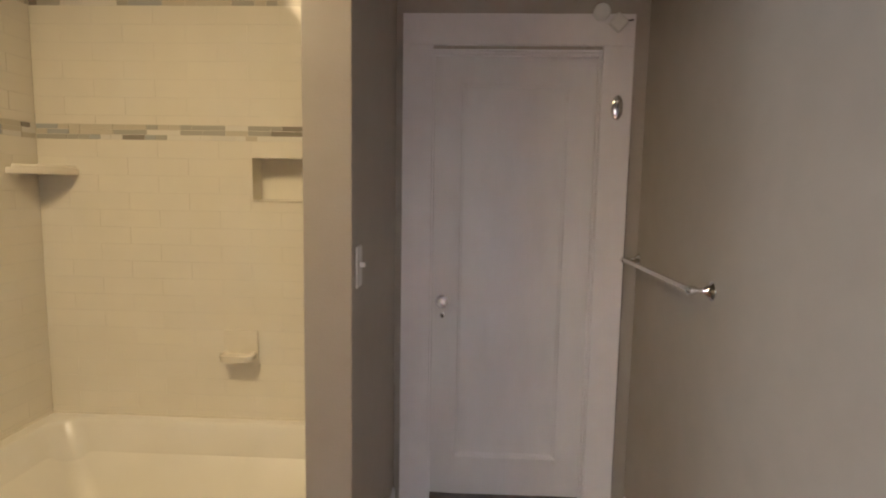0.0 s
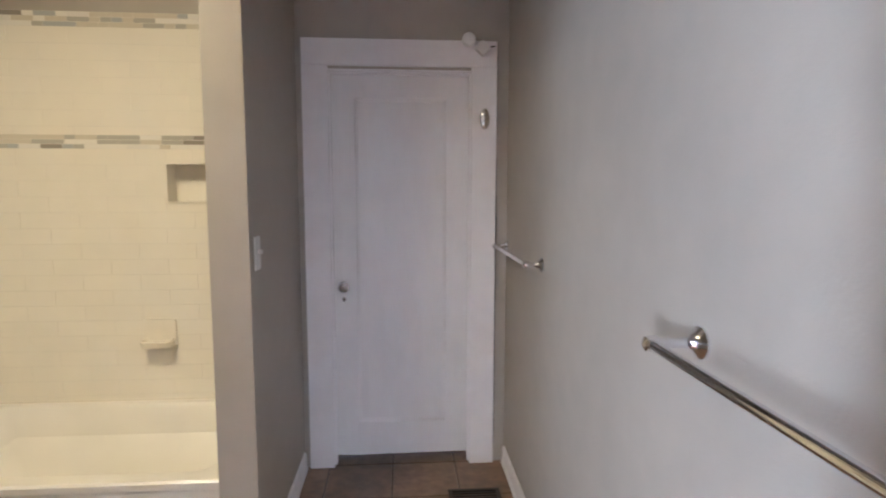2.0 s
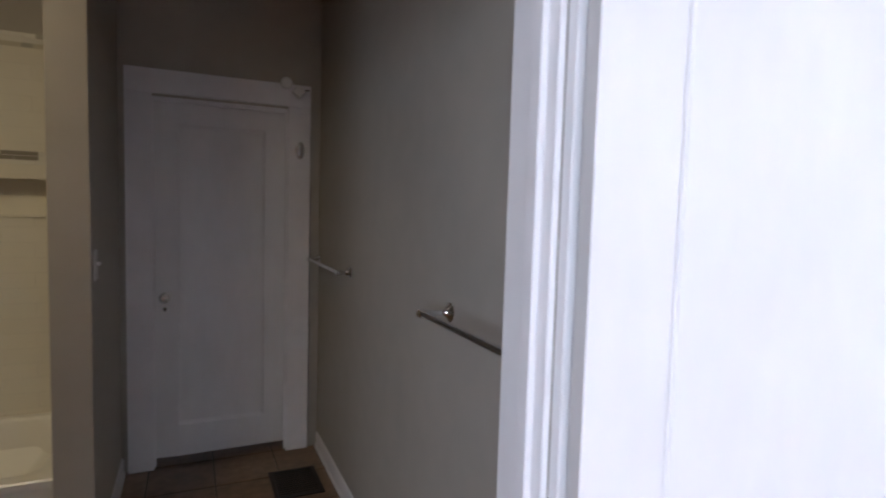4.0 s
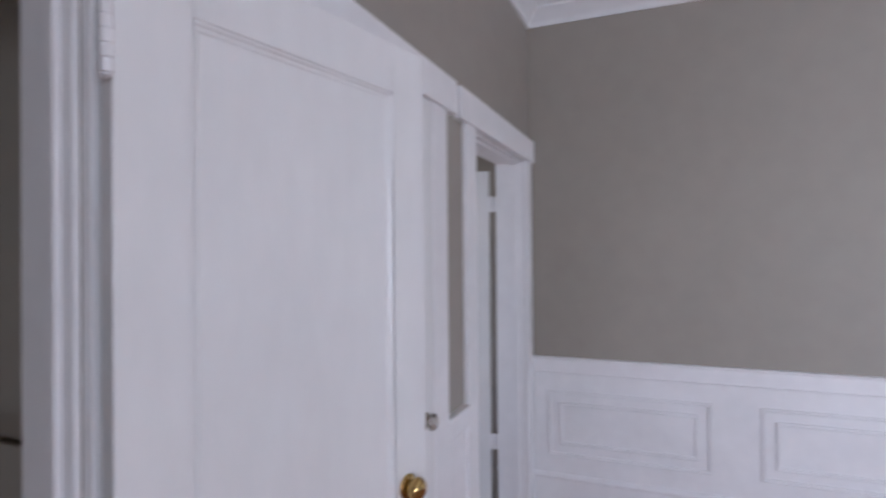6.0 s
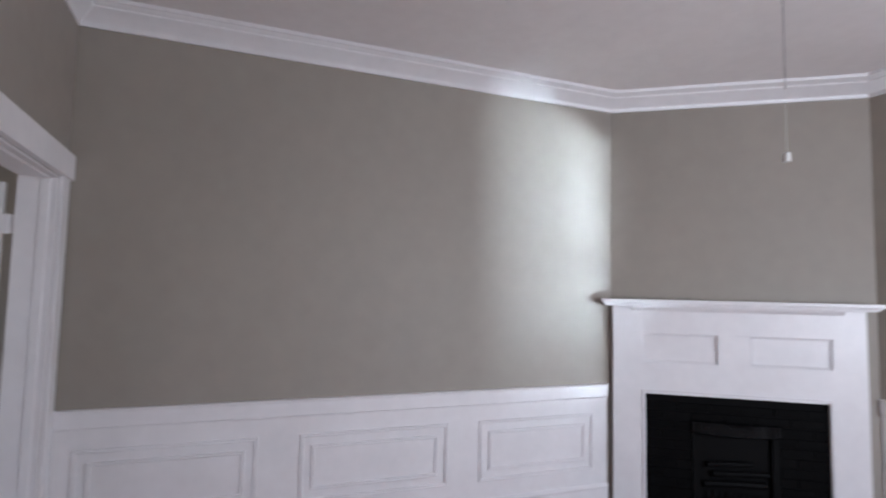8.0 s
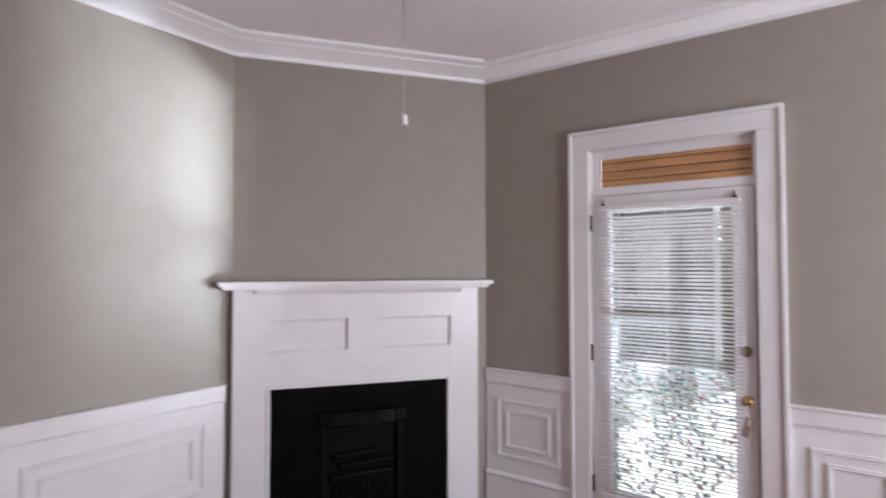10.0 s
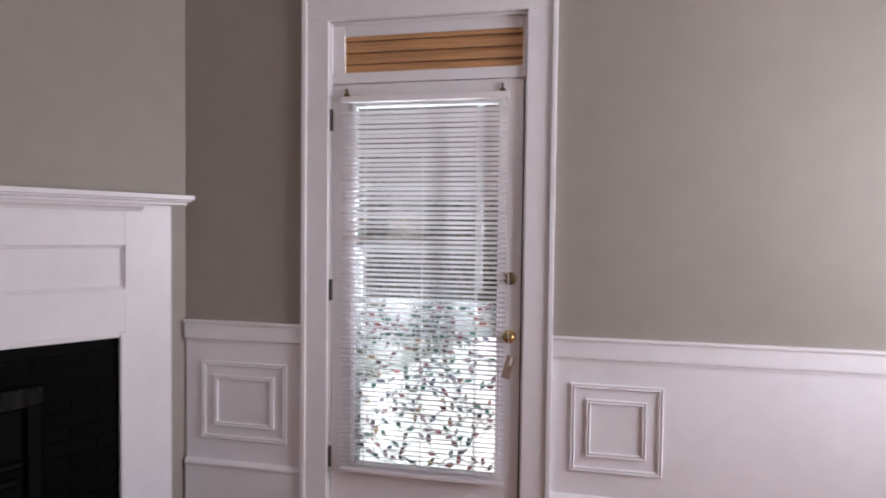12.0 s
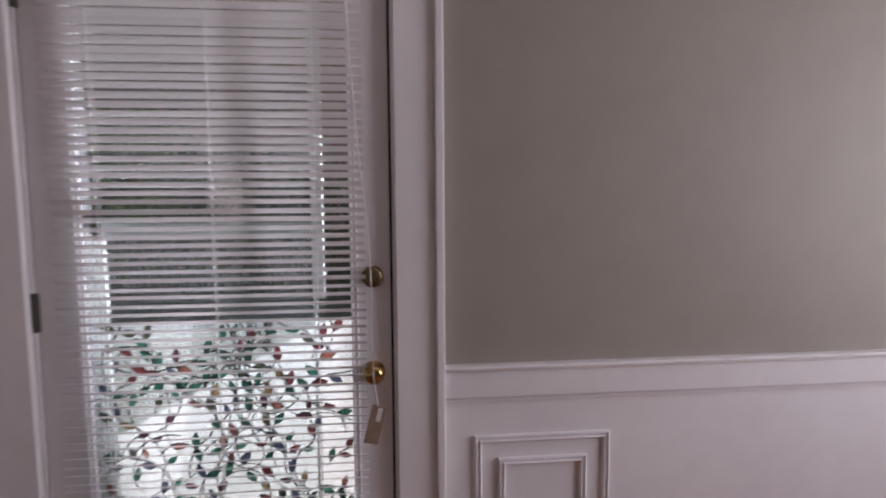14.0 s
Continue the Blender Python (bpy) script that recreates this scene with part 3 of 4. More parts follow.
lbox("frieze_rail", [(F0, F1, -P + 0.0008, -P + 0.02, FZ, 1.102)], M_trim, mantel, 0.001)
lbox("frieze_stile", [(0.693, 0.895, -P + 0.0008, -P + 0.02, 1.102, 1.302)], M_trim, mantel, 0.001)
for a, b in ((F0, 0.693), (0.895, F1)):
    bm = bmesh.new()
    frame_moulding(bm, Matrix.Translation((a, -P + 0.02, 1.102)), b - a, 0.2, 0.014, 0.009)
    part("panel_bead", bm, M_trim, mantel)
# bed moulding and shelf
bm = bmesh.new()
k = [(0, 1.455), (0.010, 1.455), (0.016, 1.466), (0.030, 1.476), (0.034, 1.490), (0, 1.490)]
rings = [[bm.verts.new((u, -P + 0.003 - o, z)) for o, z in k] for u in (0.135, 1.448)]
for j in range(len(k)):
    bm.faces.new((rings[0][j], rings[0][(j + 1) % len(k)], rings[1][(j + 1) % len(k)], rings[1][j]))
bm.faces.new(rings[0])
bm.faces.new(rings[1][::-1])
part("bed_moulding", bm, M_trim, mantel)


def shelf_layer(bm, over, z0, z1):
    d = P + over
    e = 0.030 + over * 0.55
    box(bm, BODY0 - e, BODY1 + e, -d, -0.001, z0, z1)


bm = bmesh.new()
shelf_layer(bm, 0.050, 1.488, 1.503)
bevelled(bm, 0.004)
part("shelf_moulding", bm, M_trim, mantel)
bm = bmesh.new()
shelf_layer(bm, 0.072, 1.503, 1.513)
shelf_layer(bm, 0.090, 1.513, 1.536)
bevelled(bm, 0.004)
part("mantel_shelf", bm, M_trim, mantel)
# white bead round the fire opening
for b in ((F0 - 0.0, F0 + 0.022, -P - 0.008, -P + 0.03, 0, FZ), (F1 - 0.022, F1, -P - 0.008, -P + 0.03, 0, FZ), (F0 + 0.022, F1 - 0.022, -P - 0.008, -P + 0.03, FZ - 0.022, FZ)):
    lbox("opening_trim", [b], M_trim, mantel, 0.006)

fire = thing("fireplace_surround", M_DIAG.copy(), "black painted brick surround with an iron fire insert", "fireplace")
O0, O1, OZ = 0.53, 1.065, 0.70
lbox("mortar_bed", [(F0 + 0.022, O0, -0.030, -0.002, 0, FZ - 0.022), (O1, F1 - 0.022, -0.030, -0.002, 0, FZ - 0.022), (O0, O1, -0.030, -0.002, OZ, FZ - 0.022)], M_mortar, fire)
bm = bmesh.new()
box(bm, -0.095, 0.095, -0.006, 0.006, -0.028, 0.028)
brick_mesh = mesh_of("brick", bevelled(bm, 0.004, 1), M_brick)
rows = int((FZ - 0.03) / 0.064)
for r in range(rows):
    zc = 0.034 + r * 0.064
    for a, b in (((F0 + 0.024, O0), (O1, F1 - 0.024)) if zc < OZ else ((F0 + 0.024, F1 - 0.024),)):
        u = a - (0.1 if r % 2 else 0.0)
        while u < b - 0.02:
            c0, c1 = max(u, a) + 0.004, min(u + 0.2, b) - 0.004
            if c1 - c0 > 0.03:
                br = new("brick", brick_mesh)
                br.parent = fire
                br.matrix_local = Matrix.Translation(((c0 + c1) / 2, -0.032 + random.uniform(-0.001, 0.001), zc)) @ Matrix.Diagonal(((c1 - c0) / 0.19, 1, 1, 1))
            u += 0.2
insert = thing("fire_insert", M_DIAG.copy(), "black iron gas fire insert with a curved hood", "fire insert")
for u0, u1, d in ((O0 + 0.01, O0 + 0.02, -0.038), (O1 - 0.02, O1 - 0.01, -0.038), (O0 + 0.02, O1 - 0.02, -0.012)):
    lbox("firebox_panel", [(u0, u1, d, -0.004, 0.012, OZ - 0.01)], M_black, insert)
bm = bmesh.new()
box(bm, O0, O1, -0.046, -0.036, 0.012, 0.05)
box(bm, O0, O0 + 0.045, -0.046, -0.036, 0.05, OZ)
box(bm, O1 - 0.045, O1, -0.046, -0.036, 0.05, OZ)
part("face_frame", bm, M_black, insert)
bm = bmesh.new()
n = 10
rings = []
for i in range(n + 1):
    s = i / n
    u = O0 - 0.005 + s * (O1 - O0 + 0.01)
    bulge = 0.075 * math.sin(math.pi * s) ** 0.6
    zt = OZ + 0.02
    rings.append([bm.verts.new(c) for c in ((u, -0.036, zt), (u, -0.050 - bulge * 0.35, zt - 0.008), (u, -0.056 - bulge, zt - 0.075), (u, -0.050 - bulge, zt - 0.085), (u, -0.036, zt - 0.060))])
for a, b in zip(rings, rings[1:]):
    for j in range(5):
        bm.faces.new((a[j], a[(j + 1) % 5], b[(j + 1) % 5], b[j]))
bm.faces.new(rings[0])
bm.faces.new(rings[-1][::-1])
part("hood", bm, M_gloss_black, insert, "glossy black curved hood", smooth=True)
bm = bmesh.new()
for i in range(9):
    u = O0 + 0.10 + i * 0.042
    tube(bm, [(u, -0.030, 0.06), (u, -0.044, 0.10), (u, -0.044, 0.22), (u, -0.034, 0.26)], 0.006, 6)
tube(bm, [(O0 + 0.06, -0.040, 0.10), (O1 - 0.06, -0.040, 0.10)], 0.007, 6)
part("grate", bm, M_black, insert)
for i, (a, b, z, r) in enumerate(((0.60, 0.98, 0.30, 0.035), (0.66, 1.00, 0.37, 0.03), (0.62, 0.90, 0.43, 0.028))):
    bm = bmesh.new()
    tube(bm, [(a, -0.036, z), ((a + b) / 2, -0.038, z + 0.012), (b, -0.036, z + 0.02)], r * 0.7, 8)
    part("log", bm, M_black, insert, "blackened ceramic log")
hearth = boxes("hearth_slab", [(BODY0 - 0.02, BODY1 + 0.015, -0.50, -0.046 - P - 0.001, 0.0, 0.014), (F0 + 0.023, F1 - 0.023, -0.046 - P - 0.001, -0.048, 0.0, 0.011)], M_slate, None, 0.003)
hearth.matrix_world = M_DIAG
tagged(hearth, "black slate hearth slab set on the floor", "hearth")

# ---- glazed door to the patio ----
casing("trim_casing_patio_door", "white painted casing with a raised outer band", XD[0] + 0.003, XD[1] - 0.003, 2.345, YS, 1, w=0.105, head_h=0.10, backband=0.024)
jamb("trim_jamb_patio_door", "white painted jamb of the patio door", XD[0], XD[1], 2.345, YS - 0.16, YS, (YS - 0.085, YS - 0.055), t=0.010)
transom = structure("window_2", "narrow transom window over the patio door", "window")
boxes("transom_bar", [(XD[0] + 0.01, XD[1] - 0.01, YS - 0.055, YS - 0.004, 2.062, 2.112)], M_trim, transom, 0.003)
boxes("transom_frame", [(XD[0] + 0.01, XD[0] + 0.022, YS - 0.055, YS - 0.02, 2.112, 2.335), (XD[1] - 0.066, XD[1] - 0.01, YS - 0.055, YS - 0.02, 2.112, 2.335),
                        (XD[0] + 0.022, XD[1] - 0.066, YS - 0.055, YS - 0.02, 2.285, 2.335)], M_trim, transom, 0.003)
pane = boxes("pane", [(XD[0] + 0.022, XD[1] - 0.066, YS - 0.044, YS - 0.040, 2.112, 2.285)], M_glass, transom)
pane.visible_shadow = False

wblind = thing("wooden_blind", Matrix(), "honey-coloured wooden slat blind closed in the transom", "blind")
bm = bmesh.new()
box(bm, XD[0] + 0.024, XD[1] - 0.068, -0.0015, 0.0015, -0.030, 0.030)
bevelled(bm, 0.0012, 1)
# dark lower strip paints the shadow between the closed slats
for f in box(bm, XD[0] + 0.024, XD[1] - 0.068, 0.0016, 0.0030, -0.0305, -0.0262):
    f.material_index = 1
wslat = mesh_of("slat", bm, [M_honey, M_slatshade])
for i in range(4):
    sl = new("slat", wslat)
    sl.parent = wblind
    sl.matrix_local = Matrix.Translation((0, YS - 0.030, 2.128 + i * 0.053)) @ pose(0, 0, 0, 9, 0, 0)

G0, G1, GZ0, GZ1 = 0.545, 1.212, 0.275, 1.955
DX0, DX1 = XD[0] + 0.017, XD[1] - 0.013
pd = thing("patio_door", Matrix(), "white painted patio door with one tall glass pane", "door")
bm = bmesh.new()
YD0, YD1 = YS - 0.052, YS - 0.008
box(bm, DX0, G0, YD0, YD1, 0.025, 2.058)
box(bm, G1, DX1, YD0, YD1, 0.025, 2.058)
box(bm, G0, G1, YD0, YD1, GZ1, 2.058)
box(bm, G0, G1, YD0, YD1, 0.025, GZ0)
bmesh.ops.remove_doubles(bm, verts=bm.verts, dist=1e-5)
bevelled(bm, 0.003)
part("door_frame", bm, M_trim, pd)
bm = bmesh.new()
frame_moulding(bm, Matrix(((-1, 0, 0, G1 + 0.018), (0, -1, 0, YD1), (0, 0, 1, GZ0 - 0.018), (0, 0, 0, 1))), G1 - G0 + 0.036, GZ1 - GZ0 + 0.036, 0.020, 0.008)
part("glazing_bead", bm, M_trim, pd)
pane = boxes("pane", [(G0, G1, YS - 0.036, YS - 0.031, GZ0, GZ1)], M_glass, pd)
pane.visible_shadow = False
# added grey strips dull the sunlit glass edges; shade put into the colour
for x0, x1 in ((G0, G0 + 0.003), (G1 - 0.003, G1)):
    boxes("gasket", [(x0, x1, YD0 + 0.001, YD1 - 0.003 if x0 > 1 else YS - 0.037, GZ0, GZ1)], M_edge_shade, pd, label="grey strip shading the glass edge")
FT = 1.063
film = boxes("privacy_film", [(G0 + 0.002, G1 - 0.002, YS - 0.0300, YS - 0.0294, GZ0 + 0.002, FT)], M_film, pd, label="clear stained-glass pattern film of leaves and vines")
film.visible_shadow = False
for hz in (1.894, 1.099, 0.304):
    bm = bmesh.new()
    lathe(bm, [(0.007, hz - 0.05), (0.007, hz + 0.05)], Matrix.Translation((DX1 + 0.004, YD1 + 0.006, 0)), 10)
    box(bm, DX1 - 0.004, DX1 + 0.012, YD1 - 0.001, YD1 + 0.004, hz - 0.048, hz + 0.048)
    part("hinge", bm, M_hinge, pd, "dark steel hinge", smooth=True)
knob(pd, 0.489, YD1, 0.916, 1, M_brass, M_brass, r=0.027, label="polished brass knob")
bm = bmesh.new()
mm = Matrix.Translation((0.489, YD1, 1.175)) @ pose(0, 0, 0, -90, 0, 0)
lathe(bm, [(0.029, 0.0), (0.029, 0.010), (0.024, 0.018), (0.020, 0.020)], mm, 24)
box(bm, 0.485, 0.493, YD1 + 0.018, YD1 + 0.036, 1.160, 1.190)
part("deadbolt", bm, M_oldbrass, pd, "tarnished brass deadbolt with thumb turn", smooth=True)
boxes("weatherstrip", [(XD[0] + 0.0105, XD[0] + 0.0165, YS - 0.05, YS - 0.014, 0.03, 2.05)], M_dark, pd, label="dark gap seal")
boxes("threshold", [(XD[0] + 0.01, XD[1] - 0.01, YS - 0.14, YS + 0.01, 0.0, 0.022)], M_oldbrass, pd, 0.003)

# paler white patch standing just proud of the bottom rail
bm = bmesh.new()
lobe = [2 * math.pi * i / 20 for i in range(20)]
outline = [(0.648 + 0.036 * math.copysign(abs(math.cos(k)) ** 0.5, math.cos(k)), 0.118 + 0.068 * math.copysign(abs(math.sin(k)) ** 0.6, math.sin(k))) for k in lobe]
back, front = ([bm.verts.new((x, YD1 + d, z)) for x, z in outline] for d in (-0.001, 0.0025))
bm.faces.new(front)
for i in range(20):
    j = (i + 1) % 20
    bm.faces.new((back[i], back[j], front[j], front[i]))
part("paint_patch", bm, M_palewhite, pd, "paler white patch")

# vines and leaves of the film
rng = random.Random(7)
bm = bmesh.new()
YV = YS - 0.0288


def vine(pts, w):
    prev = None
    for i, (x, z) in enumerate(pts):
        a = pts[max(i - 1, 0)]
        b = pts[min(i + 1, len(pts) - 1)]
        d = Vector((b[0] - a[0], b[1] - a[1])).normalized()
        o = Vector((-d.y, d.x)) * w / 2
        cur = [bm.verts.new((min(max(x + s * o.x, G0 + 0.003), G1 - 0.003), YV + dy, min(max(z + s * o.y, GZ0 + 0.003), FT - 0.001))) for s, dy in ((1, 0), (-1, 0), (-1, 0.0006), (1, 0.0006))]
        if prev:
            for j in range(4):
                bm.faces.new((prev[j], prev[(j + 1) % 4], cur[(j + 1) % 4], cur[j]))
        prev = cur


stems = []
for i in range(63):
    x = G0 + (G1 - G0) * (i % 7 + rng.uniform(0.1, 0.9)) / 7
    z = GZ0 - 0.04 + (FT - GZ0 - 0.02) * (i // 7 + rng.uniform(0, 1)) / 9
    a, turn = rng.uniform(0.2, 2.9), rng.choice((-1, 1)) * rng.uniform(0.35, 0.75)
    pts = []
    for s in range(34):
        pts.append((x, z))
        if s % 2 and G0 + 0.01 < x < G1 - 0.01 and GZ0 + 0.01 < z < FT - 0.015:
            stems.append((x, z, a))
        a += turn * 0.32 + rng.uniform(-0.08, 0.08)
        if s % 9 == 8:
            turn = -turn * rng.uniform(0.7, 1.2)
        x += 0.0135 * math.cos(a)
        z += 0.0135 * math.sin(a)
        if not (G0 < x < G1 and GZ0 - 0.06 < z < FT):
            break
    if len(pts) > 3:
        vine(pts, rng.choice((0.0026, 0.0034, 0.0042)))
part("vine", bm, M_black, pd, "dark leaded vine lines")
bm = bmesh.new()
N2 = 7
outl = []
for i in range(2 * N2):
    s = i / N2 if i <= N2 else (2 * N2 - i) / N2
    sd = 1 if i < N2 else -1
    w = 0.235 * math.sin(math.pi * min(max(s, 0.0), 1.0) ** 0.85)
    outl.append((s, sd * w))
ov = [bm.verts.new((s - 0.5, 0.0, w)) for s, w in outl]
ot = [bm.verts.new((s - 0.5, 0.02, w)) for s, w in outl]
it = [bm.verts.new(((s - 0.5) * 0.84, 0.015, w * 0.80)) for s, w in outl]
K = len(outl)
for i in range(K):
    j = (i + 1) % K
    bm.faces.new((ov[i], ov[j], ot[j], ot[i])).material_index = 0
    bm.faces.new((ot[i], ot[j], it[j], it[i])).material_index = 0
bm.faces.new(it).material_index = 1
bmesh.ops.remove_doubles(bm, verts=bm.verts, dist=1e-4)
leaf_mesh = mesh_of("leaf", bm, [M_black, M_leafglass])
placed = []
rng.shuffle(stems)
for x, z, a in stems:
    if len(placed) >= 270:
        break
    side = rng.choice((-1, 1))
    la = a + side * rng.uniform(0.3, 0.9)
    cx, cz = x + 0.024 * math.cos(la), z + 0.024 * math.sin(la)
    if not (G0 + 0.014 < cx < G1 - 0.014 and GZ0 + 0.02 < cz < FT - 0.012) or any((cx - p[0]) ** 2 + (cz - p[1]) ** 2 < 0.033 ** 2 for p in placed):
        continue
    placed.append((cx, cz))
    lf = new("leaf", leaf_mesh)
    lf.parent = pd
    sc = rng.uniform(0.032, 0.050)
    lf.matrix_local = Matrix.Translation((cx, YV + 0.0008, cz)) @ Matrix.Rotation(-la, 4, "Y") @ Matrix.Diagonal((sc, 0.03, sc, 1))
    lf.visible_shadow = False

# venetian blind on the door
blind = thing("venetian_blind", Matrix(), "white metal venetian blind hung on the glazed door", "blind")
B0, B1 = 0.503, 1.275
YBL = YS + 0.022
bm = bmesh.new()
box(bm, B0, B1, YBL - 0.016, YBL + 0.014, 1.966, 1.994)
bevelled(bm, 0.003)
part("headrail", bm, M_slat, blind)
for x in (B0 + 0.03, B1 - 0.02):
    bm = bmesh.new()
    box(bm, x - 0.012, x + 0.012, YD1, YBL - 0.016, 1.985, 2.012)
    box(bm, x - 0.003, x + 0.003, YD1, YBL - 0.012, 2.012, 2.035)
    part("bracket", bm, M_oldbrass, blind, "small brass bracket")
bm = bmesh.new()
tilt = radians(29)
S = []
for i in range(5):
    u = (i / 4 - 0.5) * 0.025
    c = 0.0022 * (1 - (2 * u / 0.025) ** 2)
    S.append((u * math.cos(tilt) - c * math.sin(tilt), u * math.sin(tilt) + c * math.cos(tilt)))
rings = []
for x in (B0 + 0.004, B1 - 0.004):
    rings.append([bm.verts.new((x, y, z)) for y, z in S] + [bm.verts.new((x, y + 0.0002, z - 0.0006)) for y, z in reversed(S)])
K = len(rings[0])
for j in range(K):
    bm.faces.new((rings[0][j], rings[0][(j + 1) % K], rings[1][(j + 1) % K], rings[1][j]))
bm.faces.new(rings[0])
bm.faces.new(rings[1][::-1])
slat_mesh = mesh_of("slat", bm, M_slat, smooth=True)
PITCH = 0.0218
ns = int((1.955 - 0.285) / PITCH)
for i in range(ns):
    sl = new("slat", slat_mesh)
    sl.parent = blind
    sl.matrix_local = Matrix.Translation((rng.uniform(-0.001, 0.001), YBL + rng.uniform(-0.0006, 0.0006), 0.285 + i * PITCH)) @ pose(0, 0, 0, rng.uniform(-2.5, 2.5), rng.uniform(-0.12, 0.12), 0)
boxes("bottom_rail", [(B0 + 0.002, B1 - 0.002, YBL - 0.013, YBL + 0.013, 0.252, 0.270)], M_slat, blind, 0.003)
for x in (1.153, 0.882, 0.627):
    bm = bmesh.new()
    tube(bm, [(x, YBL + 0.0125, 1.966), (x, YBL + 0.0125, 0.268)], 0.0011, 5)
    tube(bm, [(x + 0.003, YBL - 0.0125, 1.966), (x + 0.003, YBL - 0.0125, 0.268)], 0.0011, 5)
    part("ladder_cord", bm, M_cord, blind)
bm = bmesh.new()
tube(bm, [(0.545, YBL + 0.018, 1.968), (0.535, YBL + 0.022, 1.73), (0.518, YBL + 0.028, 1.5), (0.497, YBL + 0.050, 1.31), (0.490, YBL + 0.058, 1.18), (0.488, YBL + 0.060, 0.93), (0.480, YBL + 0.03, 0.842)], 0.0019, 6)
part("lift_cord", bm, M_cord, blind)
bm = bmesh.new()
box(bm, -0.019, 0.019, -0.001, 0.001, -0.105, 0.0)
bevelled(bm, 0.0006, 1)
tagg = part("cord_tag", bm, M_tag, blind, "brown card warning tag on the cord")
tagg.matrix_local = Matrix.Translation((0.474, YBL + 0.028, 0.842)) @ pose(0, 0, 0, 0, -14, 0)
bm = bmesh.new()
box(bm, -0.010, 0.002, 0.0012, 0.0022, -0.042, -0.006)
tg = part("tag_print", bm, M_plastic, tagg, "pale printed patch")

# wall outlet by the patio door
outlet = thing("wall_outlet", Matrix.Translation((0.253, YS + 0.018, 0.125)), "white plastic duplex outlet in the baseboard", "outlet")
bm = bmesh.new()
box(bm, -0.037, 0.037, 0, 0.006, -0.058, 0.058)
bevelled(bm, 0.003)
part("cover_plate", bm, M_plastic, outlet)
for dz in (-0.02, 0.02):
    bm = bmesh.new()
    lathe(bm, [(0.017, 0.005), (0.017, 0.008), (0.015, 0.009)], Matrix.Translation((0, 0, dz)) @ pose(0, 0, 0, -90, 0, 0), 16)
    s = part("socket", bm, M_plastic, outlet)
    boxes("slot", [(-0.008, -0.006, 0.0088, 0.0094, dz - 0.003, dz + 0.006), (0.006, 0.008, 0.0088, 0.0094, dz - 0.003, dz + 0.006)], M_dark, s)

# ceiling pull cord
pull = thing("pull_cord", Matrix.Translation((1.38, -3.31, 0)), "white pull cord hanging from the ceiling with a small bell", "pull cord")
bm = bmesh.new()
lathe(bm, [(0.012, 3.049), (0.012, 3.043), (0.004, 3.036)], None, 12)
part("ceiling_hook", bm, M_plastic, pull)
bm = bmesh.new()
tube(bm, [(0, 0, 3.04), (0.001, 0, 2.75), (0, 0, 2.47)], 0.0036, 6)
lathe(bm, [(0.0045, 2.463), (0.0052, 2.470), (0.003, 2.478)], None, 10)
part("upper_cord", bm, M_chain, pull, "grey beaded chain")
bm = bmesh.new()
tube(bm, [(0, 0, 2.47), (0, 0, 2.18)], 0.0009, 5)
part("lower_cord", bm, M_cord, pull)
bm = bmesh.new()
lathe(bm, [(0.003, 2.186), (0.0125, 2.183), (0.0145, 2.176), (0.0155, 2.150), (0.0150, 2.146), (0.010, 2.145)], None, 14)
part("bell_pull", bm, M_plastic, pull, "small white bell-shaped pull", smooth=True)

# ---- bathroom ----
wall_with_openings("wall_bath_east", "y", YB, YBN + 0.3, XBE, XBE + 0.04, ZC, [], M_bathwall, "greige painted bathroom wall with towel bars")
wall_with_openings("wall_bath_west", "y", YB, YBN, XBW - 0.1, XBW, ZC, [], M_bathwall, "greige painted wall at the foot of the bath")
BD = (-0.352, 0.384)
wall_with_openings("wall_bath_north", "x", XBW - 0.1, XBE, YBN, YBN + 0.12, ZC, [(BD[0], BD[1], 0, 2.05), (-1.126, -0.80, 1.392, 1.586)], M_bathwall, "greige painted bathroom end wall with a closed door")
# unseen wall added to stop light leaking under the bathroom door
boxes("wall_beyond_bath_door", [(BD[0] - 0.2, BD[1] + 0.2, YBN + 0.30, YBN + 0.36, 0, ZC)], M_bathwall)
tagged(bpy.data.objects["wall_beyond_bath_door"], "unseen plain wall behind the closed bathroom door, blocking light", "wall", kind="structure")
XG = (-0.631, -0.495)
wing = boxes("wall_bath_wing", [(XG[0], XG[1], 1.50, YBN, 0, ZC)], M_bathwall, None, 0.004)
tagged(wing, "greige painted wing wall beside the bath", "wall", kind="structure")

casing("trim_casing_bath_door", "white painted flat casing of the bathroom door", BD[0] + 0.014, BD[1] - 0.014, 2.062, YBN, -1, w=0.128, head_h=0.128, t=0.022)
jamb("trim_jamb_bath_door", "white painted stepped jamb of the bathroom door", BD[0], BD[1], 2.05, YBN, YBN + 0.12, (YBN + 0.014, YBN + 0.042), t=0.010)
bath_door = panel_door("door_4", pose(BD[0] + 0.012, YBN + 0.082, 0.038, 0, 0, 0), BD[1] - BD[0] - 0.024, 1.997, "closed white painted one-panel bathroom door", M_door, top=0.118, bottom=0.18)
knob(bath_door, 0.055, -0.035, 0.915, -1, M_crystal, M_chrome, r=0.025, label="clear glass door knob", facets=12)
bm = bmesh.new()
lathe(bm, [(0.011, 0.0), (0.011, 0.003), (0.007, 0.005)], Matrix.Translation((0.056, -0.035, 0.852)) @ pose(0, 0, 0, 90, 0, 0), 14)
kh = part("keyhole_cover", bm, M_chrome, bath_door, "small oval keyhole cover", smooth=True)
